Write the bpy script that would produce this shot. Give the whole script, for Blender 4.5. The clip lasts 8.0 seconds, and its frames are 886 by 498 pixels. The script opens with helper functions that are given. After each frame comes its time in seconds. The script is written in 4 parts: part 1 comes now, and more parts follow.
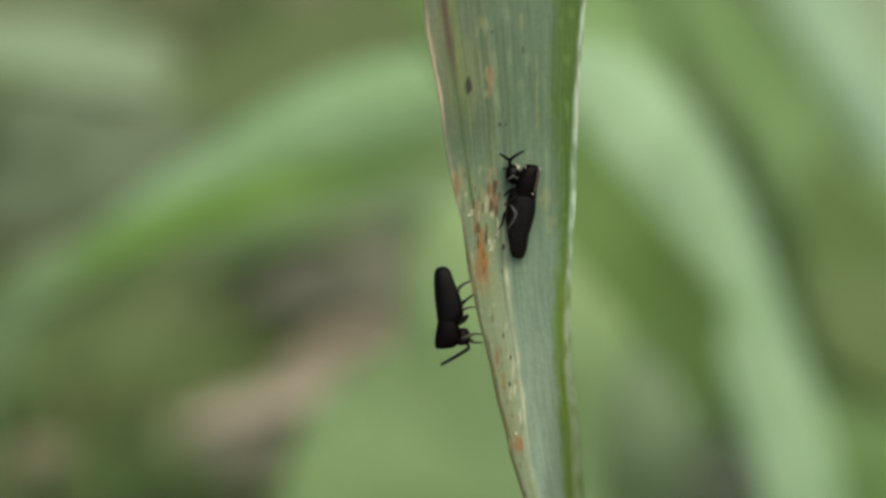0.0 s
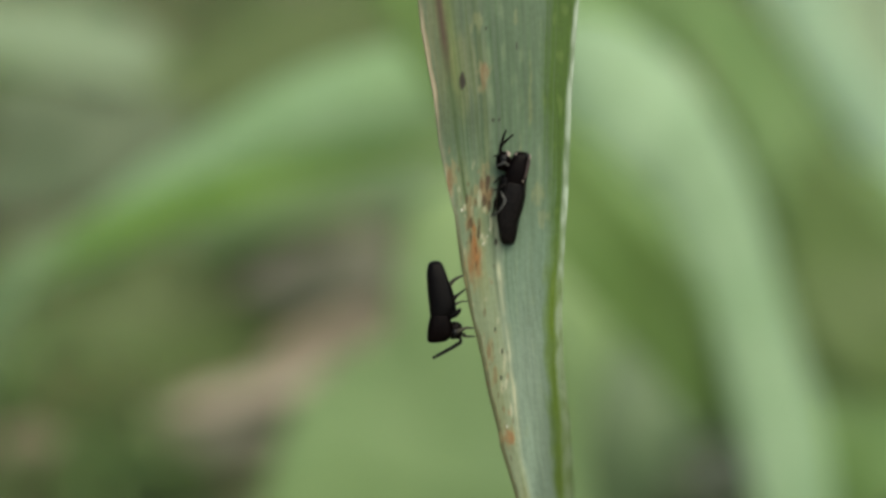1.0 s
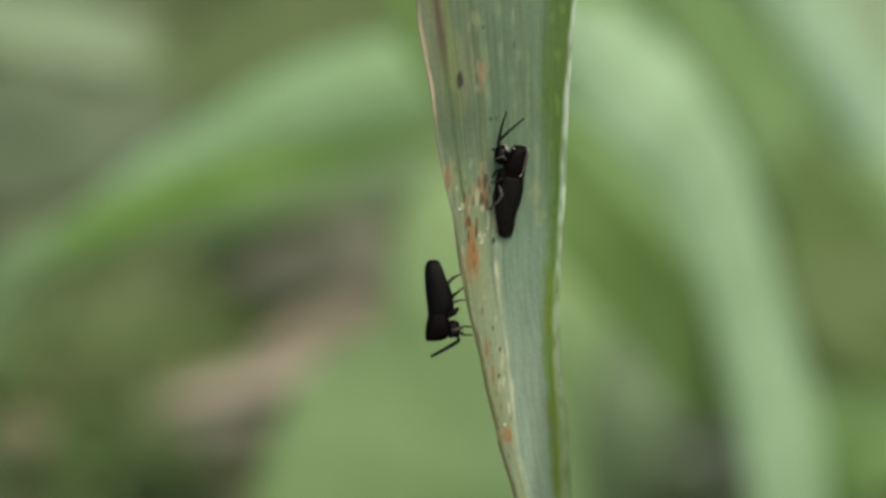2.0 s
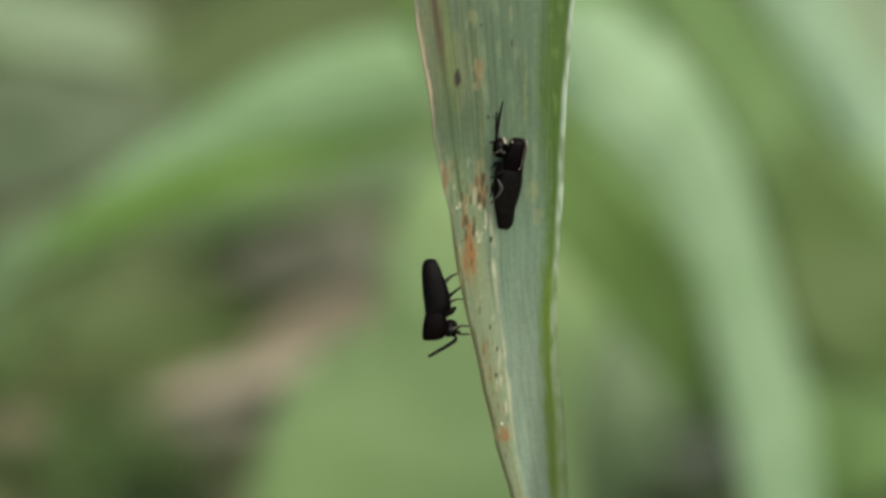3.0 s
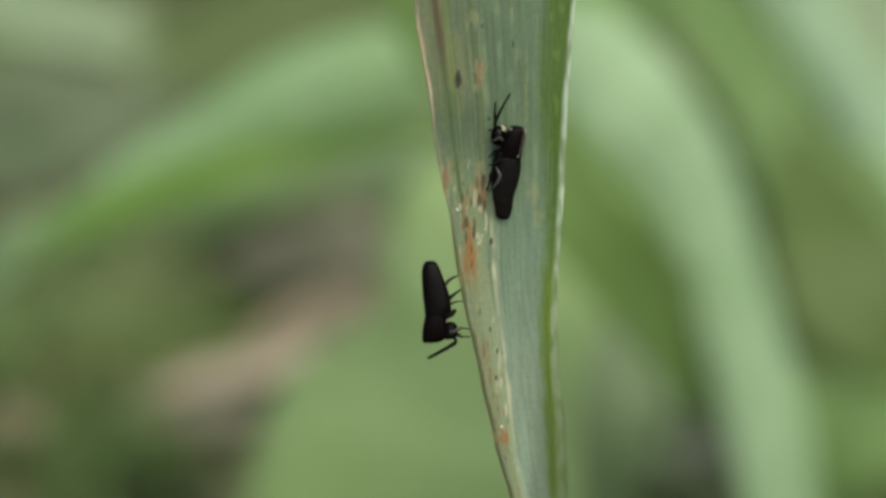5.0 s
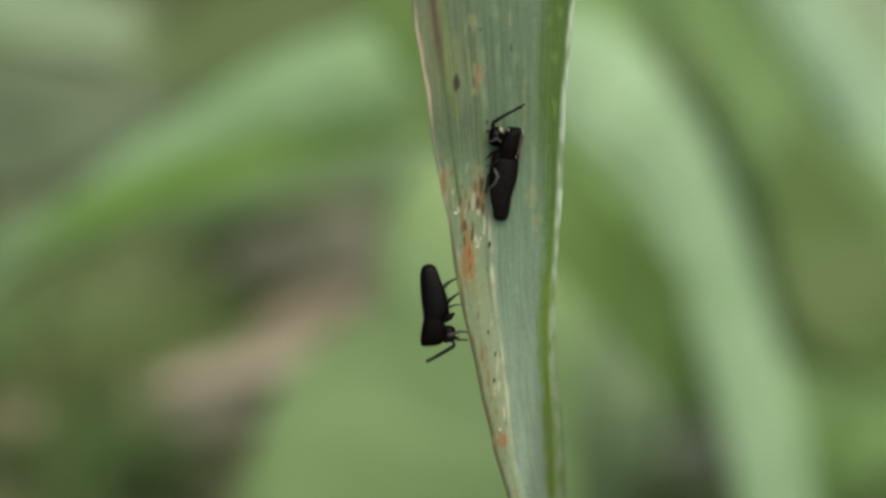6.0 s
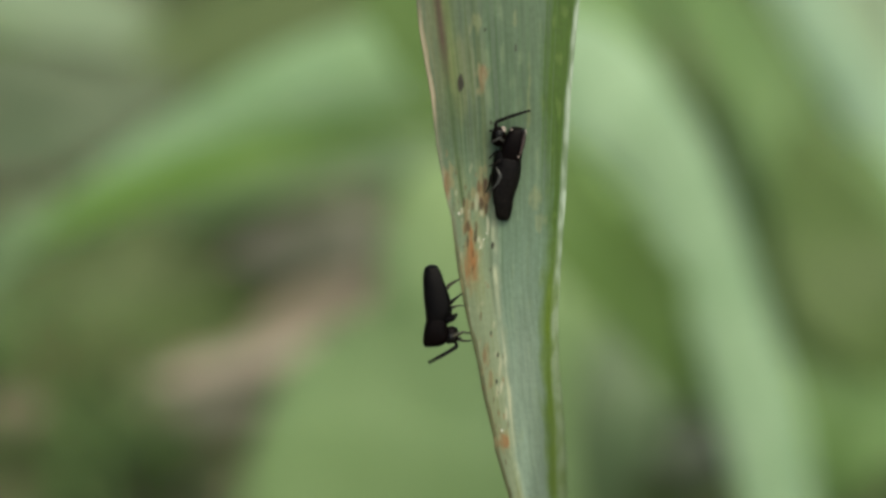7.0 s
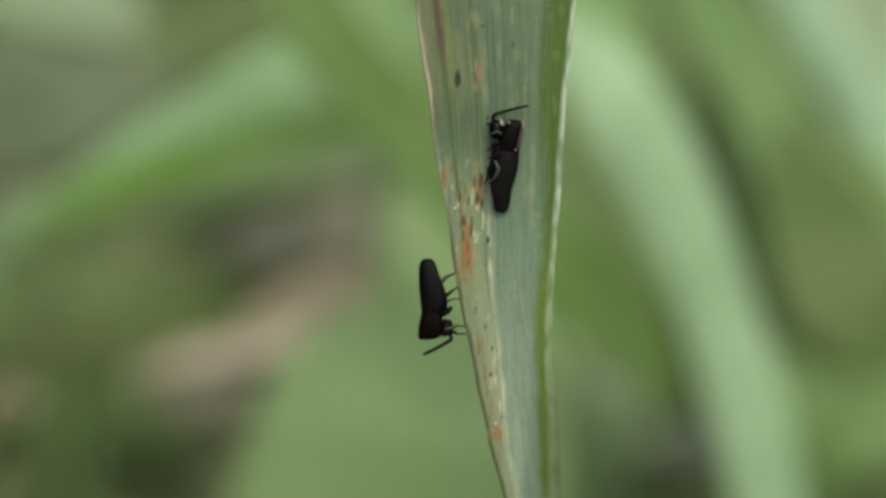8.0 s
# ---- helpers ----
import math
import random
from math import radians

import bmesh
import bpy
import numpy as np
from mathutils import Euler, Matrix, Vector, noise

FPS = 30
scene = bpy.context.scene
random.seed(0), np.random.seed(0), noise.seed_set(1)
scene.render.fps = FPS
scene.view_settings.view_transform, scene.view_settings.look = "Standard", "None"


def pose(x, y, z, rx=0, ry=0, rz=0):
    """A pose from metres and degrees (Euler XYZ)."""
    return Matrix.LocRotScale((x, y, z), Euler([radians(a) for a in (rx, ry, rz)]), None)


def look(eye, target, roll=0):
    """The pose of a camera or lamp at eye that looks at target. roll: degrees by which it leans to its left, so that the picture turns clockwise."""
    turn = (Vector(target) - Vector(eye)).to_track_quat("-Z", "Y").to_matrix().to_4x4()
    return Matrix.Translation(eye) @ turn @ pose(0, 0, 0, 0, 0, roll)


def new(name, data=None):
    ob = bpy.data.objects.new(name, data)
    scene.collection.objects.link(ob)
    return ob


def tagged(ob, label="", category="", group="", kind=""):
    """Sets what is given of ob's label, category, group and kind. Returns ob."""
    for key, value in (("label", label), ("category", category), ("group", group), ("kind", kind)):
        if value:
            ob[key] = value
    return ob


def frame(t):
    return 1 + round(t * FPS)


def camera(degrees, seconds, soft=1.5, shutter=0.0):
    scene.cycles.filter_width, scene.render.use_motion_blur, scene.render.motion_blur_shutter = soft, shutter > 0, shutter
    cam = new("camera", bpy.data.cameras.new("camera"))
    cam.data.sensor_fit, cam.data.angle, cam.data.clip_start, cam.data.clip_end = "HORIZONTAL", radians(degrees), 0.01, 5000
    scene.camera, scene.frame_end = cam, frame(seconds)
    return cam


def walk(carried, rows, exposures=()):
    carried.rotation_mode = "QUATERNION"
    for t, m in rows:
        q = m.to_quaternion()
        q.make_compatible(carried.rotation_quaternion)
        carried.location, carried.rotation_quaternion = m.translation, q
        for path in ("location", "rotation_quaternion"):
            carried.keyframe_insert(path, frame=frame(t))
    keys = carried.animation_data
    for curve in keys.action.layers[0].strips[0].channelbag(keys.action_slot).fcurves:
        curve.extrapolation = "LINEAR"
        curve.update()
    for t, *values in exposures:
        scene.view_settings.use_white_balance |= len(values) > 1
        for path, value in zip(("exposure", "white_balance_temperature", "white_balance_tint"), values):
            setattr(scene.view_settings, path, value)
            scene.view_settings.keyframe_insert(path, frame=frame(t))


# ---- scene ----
# A macro view: a drooping leaf tip with two beetles, a hand's width from the lens.
HEIGHT = 0.33          # first stand of the camera over the ground
REACH = 0.0776         # from the lens to the leaf
STAGE = pose(0, 0, HEIGHT, 65, 0, 0)   # x right, y up, z towards the viewer

cam = camera(40.0, 8.0, soft=2.9)
cam.data.dof.use_dof = True
cam.data.dof.focus_distance = REACH - 0.0005
cam.data.dof.aperture_fstop = 11
cam.data.dof.aperture_blades = 0

# seconds; turn about x, y, z in degrees; shift in millimetres, all from the first stand
DRIFT = [
    (0.0, 0, 0, 0, 0, 0, 0), (0.5, -0.19, -0.13, 0.19, 0.06, 0.19, 0.21),
    (1.0, -0.51, -0.53, 0.39, -0.27, 0.33, 0.55), (1.5, -0.82, -0.74, 0.37, -0.46, 0.78, 0.80),
    (3.0, -1.28, -1.15, 0.43, -0.80, 1.22, 0.40), (3.5, -1.36, -1.19, 0.69, -0.80, 1.25, 0.48),
    (4.0, -1.51, -1.21, 0.75, -0.98, 1.34, 0.60), (4.5, -1.60, -1.19, 0.62, -0.92, 1.64, 0.22),
    (6.0, -1.80, -1.32, 0.59, -0.94, 2.25, 0.20), (6.5, -2.00, -1.31, 0.88, -1.07, 2.40, 0.62),
    (7.0, -2.10, -1.19, 0.92, -0.98, 2.68, 0.04), (7.5, -2.41, -1.29, 0.73, -0.92, 2.97, 0.11),
    (8.0, -2.47, -1.48, 1.46, -1.15, 2.80, 0.81),
]
walk(cam, [(t, STAGE @ pose(x / 1000, y / 1000, z / 1000, a, b, c)) for t, a, b, c, x, y, z in DRIFT],
     exposures=[(0.0, 0.26, 6500, 2), (8.0, 0.24, 6500, 2)])

# ---- light: a bright, thinly clouded sky ----
SUN_UP, SUN_TURN = radians(62), radians(155)
world = bpy.data.worlds.new("sky")
scene.world = world
world.use_nodes = True
sky = world.node_tree.nodes.new("ShaderNodeTexSky")
sky.sky_type, sky.sun_disc = "NISHITA", False
sky.sun_elevation, sky.sun_rotation = SUN_UP, SUN_TURN
sky.air_density, sky.dust_density, sky.ozone_density = 1.0, 6.0, 0.4
back = world.node_tree.nodes["Background"]
back.inputs["Strength"].default_value = 0.15
world.node_tree.links.new(sky.outputs[0], back.inputs["Color"])
sun = new("sun", bpy.data.lights.new("sun", "SUN"))
sun.data.energy, sun.data.angle, sun.data.color = 1.5, radians(60), (1.0, 0.945, 0.765)
sun.matrix_world = look((0, 0, 0), (-math.sin(SUN_TURN) * math.cos(SUN_UP), -math.cos(SUN_TURN) * math.cos(SUN_UP), -math.sin(SUN_UP)))


# ---- materials ----
def material(name, rough=0.6, spec=0.4):
    m = bpy.data.materials.new(name)
    m.use_nodes = True
    p = m.node_tree.nodes["Principled BSDF"]
    p.inputs["Roughness"].default_value = rough
    p.inputs["Specular IOR Level"].default_value = spec
    return m, m.node_tree, p


def node(tree, kind, **sets):
    n = tree.nodes.new(kind)
    for key, value in sets.items():
        n.inputs[key].default_value = value
    return n


def ramp(tree, source, stops):
    r = tree.nodes.new("ShaderNodeValToRGB")
    el = r.color_ramp.elements
    el[0].position, el[0].color = stops[0][0], (*stops[0][1], 1)
    el[1].position, el[1].color = stops[-1][0], (*stops[-1][1], 1)
    for place, colour in stops[1:-1]:
        e = el.new(place)
        e.color = (*colour, 1)
    tree.links.new(source, r.inputs[0])
    return r.outputs[0]


def bump(tree, p, height, strength, distance):
    b = node(tree, "ShaderNodeBump", Strength=strength, Distance=distance)
    tree.links.new(height, b.inputs["Height"])
    tree.links.new(b.outputs[0], p.inputs["Normal"])


def see_through(m, tree, p, colour, share):
    """Thin leaf: part of the light passes."""
    t = tree.nodes.new("ShaderNodeBsdfTranslucent")
    mix = node(tree, "ShaderNodeMixShader", Fac=share)
    tree.links.new(colour, t.inputs["Color"])
    tree.links.new(p.outputs[0], mix.inputs[1])
    tree.links.new(t.outputs[0], mix.inputs[2])
    tree.links.new(mix.outputs[0], tree.nodes["Material Output"].inputs["Surface"])


def leaf_material(name, dark, light, share=0.25, streak=1.0):
    """Ribbed grass blade: veins along its length and broad uneven patches; UV in millimetres."""
    m, tree, p = material(name, 0.55, 0.35)
    uv = tree.nodes.new("ShaderNodeUVMap")
    scale = node(tree, "ShaderNodeMapping", Scale=(1.6 * streak, 0.02, 1))
    tree.links.new(uv.outputs[0], scale.inputs[0])
    fine = node(tree, "ShaderNodeTexNoise", Scale=1.0, Detail=5.0, Roughness=0.6)
    tree.links.new(scale.outputs[0], fine.inputs["Vector"])
    broad = node(tree, "ShaderNodeTexNoise", Scale=0.05, Detail=3.0)
    tree.links.new(uv.outputs[0], broad.inputs["Vector"])
    add = node(tree, "ShaderNodeMath")
    tree.links.new(fine.outputs[0], add.inputs[0])
    tree.links.new(broad.outputs[0], add.inputs[1])
    half = node(tree, "ShaderNodeMath")
    half.operation = "MULTIPLY"
    half.inputs[1].default_value = 0.5
    tree.links.new(add.outputs[0], half.inputs[0])
    colour = ramp(tree, half.outputs[0], [(0.3, dark), (0.7, light)])
    tree.links.new(colour, p.inputs["Base Color"])
    bump(tree, p, fine.outputs[0], 0.3, 0.0002)
    see_through(m, tree, p, colour, share)
    return m


def painted_leaf_material():
    """The leaf in focus: its colours by place on the blade, with fibres and grain over them."""
    m, tree, p = material("leaf_tip", 0.5, 0.28)
    uv = tree.nodes.new("ShaderNodeUVMap")
    col = tree.nodes.new("ShaderNodeVertexColor")
    col.layer_name = "tone"
    scale = node(tree, "ShaderNodeMapping", Scale=(4.5, 0.28, 1))
    tree.links.new(uv.outputs[0], scale.inputs[0])
    fibre = node(tree, "ShaderNodeTexNoise", Scale=1.0, Detail=4.0, Roughness=0.65)
    tree.links.new(scale.outputs[0], fibre.inputs["Vector"])
    grain = node(tree, "ShaderNodeTexNoise", Scale=3.0, Detail=6.0, Roughness=0.7)
    tree.links.new(uv.outputs[0], grain.inputs["Vector"])
    f1 = ramp(tree, fibre.outputs[0], [(0.3, (0.82, 0.84, 0.80)), (0.7, (1.14, 1.13, 1.15))])
    f2 = ramp(tree, grain.outputs[0], [(0.3, (0.88, 0.88, 0.86)), (0.7, (1.1, 1.1, 1.12))])
    last = col.outputs[0]
    for f in (f1, f2):
        mul = tree.nodes.new("ShaderNodeMix")
        mul.data_type, mul.blend_type = "RGBA", "MULTIPLY"
        mul.inputs["Factor"].default_value = 1.0
        tree.links.new(last, mul.inputs["A"])
        tree.links.new(f, mul.inputs["B"])
        last = mul.outputs["Result"]
    tree.links.new(last, p.inputs["Base Color"])
    bump(tree, p, fibre.outputs[0], 0.2, 0.00006)
    see_through(m, tree, p, last, 0.2)
    return m


def plain(name, a, b, rough, spec, scale, strength=0.2, distance=0.00003):
    """Two tones of one colour, mixed by a fine noise that also roughens the surface."""
    m, tree, p = material(name, rough, spec)
    tc = tree.nodes.new("ShaderNodeTexCoord")
    n = node(tree, "ShaderNodeTexNoise", Scale=scale, Detail=5.0, Roughness=0.65)
    tree.links.new(tc.outputs["Object"], n.inputs["Vector"])
    tree.links.new(ramp(tree, n.outputs[0], [(0.35, a), (0.65, b)]), p.inputs["Base Color"])
    bump(tree, p, n.outputs[0], strength, distance)
    return m


def soil_material():
    m, tree, p = material("soil", 0.95, 0.2)
    tc = tree.nodes.new("ShaderNodeTexCoord")
    big = node(tree, "ShaderNodeTexNoise", Scale=9.0, Detail=4.0, Roughness=0.6)
    small = node(tree, "ShaderNodeTexNoise", Scale=120.0, Detail=6.0, Roughness=0.7)
    for n in (big, small):
        tree.links.new(tc.outputs["Object"], n.inputs["Vector"])
    mix = node(tree, "ShaderNodeMath")
    tree.links.new(big.outputs[0], mix.inputs[0])
    tree.links.new(small.outputs[0], mix.inputs[1])
    half = node(tree, "ShaderNodeMath")
    half.operation = "MULTIPLY"
    half.inputs[1].default_value = 0.5
    tree.links.new(mix.outputs[0], half.inputs[0])
    tree.links.new(ramp(tree, half.outputs[0], [(0.38, (0.085, 0.085, 0.047)), (0.5, (0.15, 0.15, 0.085)), (0.62, (0.24, 0.21, 0.145))]), p.inputs["Base Color"])
    bump(tree, p, small.outputs[0], 0.6, 0.006)
    return m


LEAF_TIP = painted_leaf_material()
PALE_LEAF = leaf_material("pale_blade", (0.16, 0.28, 0.10), (0.27, 0.40, 0.19))
ARCH_LEAF = leaf_material("arch_blade", (0.255, 0.4, 0.22), (0.38, 0.53, 0.335))
GREEN_LEAF = leaf_material("green_blade", (0.12, 0.19, 0.068), (0.175, 0.255, 0.11))
OLIVE_LEAF = leaf_material("olive_blade", (0.053, 0.083, 0.019), (0.086, 0.121, 0.034), 0.1)
FRESH_LEAF = leaf_material("fresh_blade", (0.115, 0.215, 0.055), (0.175, 0.295, 0.1))
LEAN_LEAF = leaf_material("lean_blade", (0.205, 0.34, 0.145), (0.3, 0.45, 0.235))
LOW_LEAF = leaf_material("low_blade", (0.215, 0.335, 0.12), (0.32, 0.45, 0.205))
DARK_LEAF = leaf_material("dark_blade", (0.095, 0.172, 0.04), (0.145, 0.235, 0.066))
GREY_LEAF = leaf_material("grey_blade", (0.26, 0.41, 0.24), (0.37, 0.52, 0.35))
HAZE_LEAF = leaf_material("haze_blade", (0.14, 0.21, 0.1), (0.21, 0.29, 0.15))
ROTTEN_LEAF = leaf_material("rotten_blade", (0.165, 0.165, 0.105), (0.245, 0.245, 0.165), 0.05)
DRY_LEAF = leaf_material("dry_blade", (0.2, 0.165, 0.11), (0.31, 0.265, 0.185), 0.1)
SHADED_HALF = leaf_material("shaded_half_blade", (0.095, 0.185, 0.025), (0.15, 0.265, 0.055))
ASH_LEAF = leaf_material("ash_blade", (0.175, 0.25, 0.14), (0.26, 0.34, 0.21))
RANK_LEAF = leaf_material("rank_blade", (0.095, 0.175, 0.045), (0.145, 0.24, 0.08))
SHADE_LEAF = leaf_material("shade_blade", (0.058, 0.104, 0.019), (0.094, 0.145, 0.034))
DRAB_LEAF = leaf_material("drab_blade", (0.055, 0.068, 0.042), (0.09, 0.104, 0.07), 0.05)
LIT_BROWN_LEAF = leaf_material("lit_brown_blade", (0.19, 0.185, 0.125), (0.28, 0.27, 0.19), 0.1)
DULL_LEAF = leaf_material("dull_blade", (0.105, 0.15, 0.05), (0.165, 0.215, 0.085))
DIM_LEAF = leaf_material("dim_blade", (0.078, 0.115, 0.055), (0.12, 0.158, 0.087))
UMBER_LEAF = leaf_material("umber_blade", (0.11, 0.11, 0.068), (0.17, 0.165, 0.11), 0.05)
PALE_DRY_LEAF = leaf_material("pale_dry_blade", (0.28, 0.24, 0.17), (0.42, 0.365, 0.275), 0.1)
RUSSET_LEAF = leaf_material("russet_blade", (0.062, 0.06, 0.018), (0.095, 0.09, 0.03), 0.05)
MIST_LEAF = leaf_material("mist_blade", (0.11, 0.175, 0.082), (0.165, 0.235, 0.12))
SHELL = plain("black_shell", (0.0006, 0.0006, 0.0008), (0.0032, 0.0026, 0.0025), 0.36, 0.062, 9000, 0.7, 0.00004)
# lighter copy of the black shell, sheen of the better-lit beetle put in
LIT_SHELL = plain("lit_brown_black_shell", (0.0018, 0.0017, 0.0017), (0.0085, 0.007, 0.0066), 0.36, 0.075, 4500, 0.7, 0.00004)
SHIELD = plain("black_shield", (0.0008, 0.0006, 0.0006), (0.0035, 0.0019, 0.0018), 0.33, 0.045, 9000, 0.6, 0.00004)
RIM = plain("pale_rim", (0.16, 0.11, 0.09), (0.48, 0.42, 0.38), 0.3, 0.5, 6000)
MARGIN = plain("horn_margin", (0.018, 0.013, 0.012), (0.07, 0.05, 0.045), 0.35, 0.3, 3500)
LIMB = plain("brown_black_limb", (0.002, 0.002, 0.0018), (0.009, 0.007, 0.006), 0.5, 0.1, 8000)
# pale grey takes in the sheen on the walker's near hind leg
PALE_LIMB = plain("grey_brown_limb", (0.016, 0.016, 0.015), (0.06, 0.06, 0.055), 0.4, 0.28, 6000)
HORN_LIMB = plain("horn_limb", (0.015, 0.015, 0.009), (0.06, 0.056, 0.036), 0.45, 0.25, 6000)
FACE = plain("pale_brown_face", (0.2, 0.155, 0.125), (0.42, 0.36, 0.31), 0.35, 0.5, 5000)
EYE = plain("black_eye", (0.002, 0.002, 0.002), (0.005, 0.005, 0.005), 0.3, 0.2, 20000)
SOIL = soil_material()
RIB = plain("pale_rib", (0.16, 0.2, 0.12), (0.26, 0.3, 0.195), 0.5, 0.4, 700)
LITTER = leaf_material("litter", (0.10, 0.092, 0.05), (0.19, 0.17, 0.10), 0.05)
TURF = leaf_material("turf", (0.085, 0.146, 0.04), (0.128, 0.2, 0.066))
SHADED_LEAF = leaf_material("shaded_blade", (0.034, 0.058, 0.01), (0.058, 0.088, 0.018))
SPECK = plain("whitish_speck", (0.3, 0.3, 0.24), (0.55, 0.54, 0.46), 0.5, 0.4, 9000)
STEM = plain("green_stem", (0.12, 0.20, 0.06), (0.2, 0.29, 0.1), 0.5, 0.4, 150, 0.3, 0.0005)


# ---- helpers for meshes ----
def mesh_object(name, verts, faces, mat, parent=None, label="", smooth=True, uvs=None):
    me = bpy.data.meshes.new(name)
    me.from_pydata([tuple(v) for v in verts], [], faces)
    if uvs is not None:
        layer = me.uv_layers.new(name="UVMap")
        index = np.empty(len(me.loops), int)
        me.loops.foreach_get("vertex_index", index)
        layer.data.foreach_set("uv", np.asarray(uvs, float)[index].ravel())
    me.materials.append(mat)
    me.polygons.foreach_set("use_smooth", [smooth] * len(me.polygons))
    ob = new(name, me)
    if parent:
        ob.parent = parent
    if label:
        ob["label"] = label
    return ob


def grid_faces(rows, cols, close=False):
    wide = cols if close else cols - 1
    return [(r * cols + c, r * cols + (c + 1) % cols, (r + 1) * cols + (c + 1) % cols, (r + 1) * cols + c)
            for r in range(rows - 1) for c in range(wide)]


def curve_through(points, steps):
    """Smooth samples through control points (any width of tuples)."""
    p = [np.array(q, float) for q in points]
    p = [2 * p[0] - p[1]] + p + [2 * p[-1] - p[-2]]
    out = []
    for i in range(1, len(p) - 2):
        for k in range(steps):
            t = k / steps
            a, b, c, d = p[i - 1:i + 3]
            out.append(0.5 * (2 * b + (c - a) * t + (2 * a - 5 * b + 4 * c - d) * t * t + (3 * b - a - 3 * c + d) * t ** 3))
    out.append(p[-2])
    return np.array(out)


def spot(a, b, depth):
    """Place in the world seen a thousandths to the right and b above the first view's axis, depth metres ahead."""
    return STAGE @ Vector((a * depth / 1000, b * depth / 1000, -depth))


def solid(ob, thick):
    s = ob.modifiers.new("thickness", "SOLIDIFY")
    s.thickness, s.offset = thick, 0
    return ob


def blade(name, points, mat, fold=0.25, face=(0, 0.3, 1), thick=0.0004, wave=0.0, parent=None, label=""):
    """A long grass blade with a folded midrib through points (a, b, depth, width in mm); face: where its upper side looks, in stage axes."""
    line = curve_through([(*spot(a, b, d), w / 1000) for a, b, d, w in points], 10)
    n, cols = len(line), 9
    up = np.array((STAGE.to_3x3() @ Vector(face)).normalized())
    verts, uvs, run = [], [], 0.0
    for i, (x, y, z, w) in enumerate(line):
        here = line[i, :3]
        tang = line[min(i + 1, n - 1), :3] - line[max(i - 1, 0), :3]
        tang /= np.linalg.norm(tang)
        side = np.cross(tang, up)
        side /= np.linalg.norm(side)
        top = np.cross(side, tang)
        if i:
            run += np.linalg.norm(here - line[i - 1, :3])
        for c in range(cols):
            u = c / (cols - 1) * 2 - 1
            lift = fold * abs(u) * w / 2 + wave * w * math.sin(run * 60 + u * 2) * abs(u)
            verts.append(here + side * u * w / 2 + top * lift)
            uvs.append((u * w * 500, run * 1000))
    ob = mesh_object(name, verts, grid_faces(n, cols), mat, parent, label, uvs=uvs)
    return solid(ob, thick)


def tube(points, seg=8, jointed=False):
    """Verts and faces of a tapered limb through points (x, y, z, radius); jointed: straight between the points."""
    line = curve_through(points, 4)
    if jointed:
        k = np.linspace(0, len(points) - 1, 5 * (len(points) - 1) + 1)
        line = np.stack([np.interp(k, range(len(points)), c) for c in np.array(points, float).T], 1)
    n, verts = len(line), []
    for i, (x, y, z, r) in enumerate(line):
        t = Vector(line[min(i + 1, n - 1), :3] - line[max(i - 1, 0), :3]).normalized()
        a = t.orthogonal().normalized() if abs(t.x) > 0.9 else t.cross(Vector((1, 0, 0))).normalized()
        b = t.cross(a)
        verts += [Vector((x, y, z)) + (a * math.cos(k / seg * math.tau) + b * math.sin(k / seg * math.tau)) * r for k in range(seg)]
    faces = grid_faces(n, seg, True) + [tuple(range(seg))[::-1], tuple(range((n - 1) * seg, n * seg))]
    return verts, faces


def loft(stations, size, seg=26, start=0.0, stop=360.0, power=2.3):
    """Skin over cross-sections (y, middle z, half width, half height); angles from the right side up."""
    line = curve_through(stations, 4)
    full = stop - start >= 360
    verts = []
    for y, z, w, h in line:
        for k in range(seg):
            a = radians(start + (stop - start) * k / (seg if full else seg - 1))
            c, s = math.cos(a), math.sin(a)
            verts.append((math.copysign(abs(c) ** (2 / power), c) * w * size, y * size, (z + math.copysign(abs(s) ** (2 / power), s) * h) * size))
    faces = grid_faces(len(line), seg, full)
    if full:
        faces += [tuple(range(seg))[::-1], tuple(range((len(line) - 1) * seg, len(line) * seg))]
    return verts, faces


def empty(name, m, label, category, group="", kind=""):
    ob = new(name)
    ob.empty_display_size = 0.002
    ob.matrix_basis = m
    return tagged(ob, label, category, group, kind)


# ---- ground ----
def ground():
    n = 90
    edge = np.concatenate([-np.geomspace(900, 1.2, 14), np.linspace(-1.1, 1.1, n), np.geomspace(1.2, 900, 14)])
    far = np.concatenate([-np.geomspace(900, 0.5, 14), np.linspace(-0.4, 1.8, n), np.geomspace(1.9, 900, 14)])
    verts = []
    for y in far:
        for x in edge:
            near = 1 if abs(x) < 1.15 and -0.5 < y < 1.85 else 0
            z = near * 0.012 * noise.noise((x * 7, y * 7, 0)) + near * 0.005 * noise.noise((x * 30, y * 30, 3))
            verts.append((x, y, z - 0.004))
    ob = mesh_object("ground", verts, grid_faces(len(far), len(edge)), SOIL)
    tagged(ob, "brown bare soil with dry litter between grasses", "soil", kind="structure")


ground()


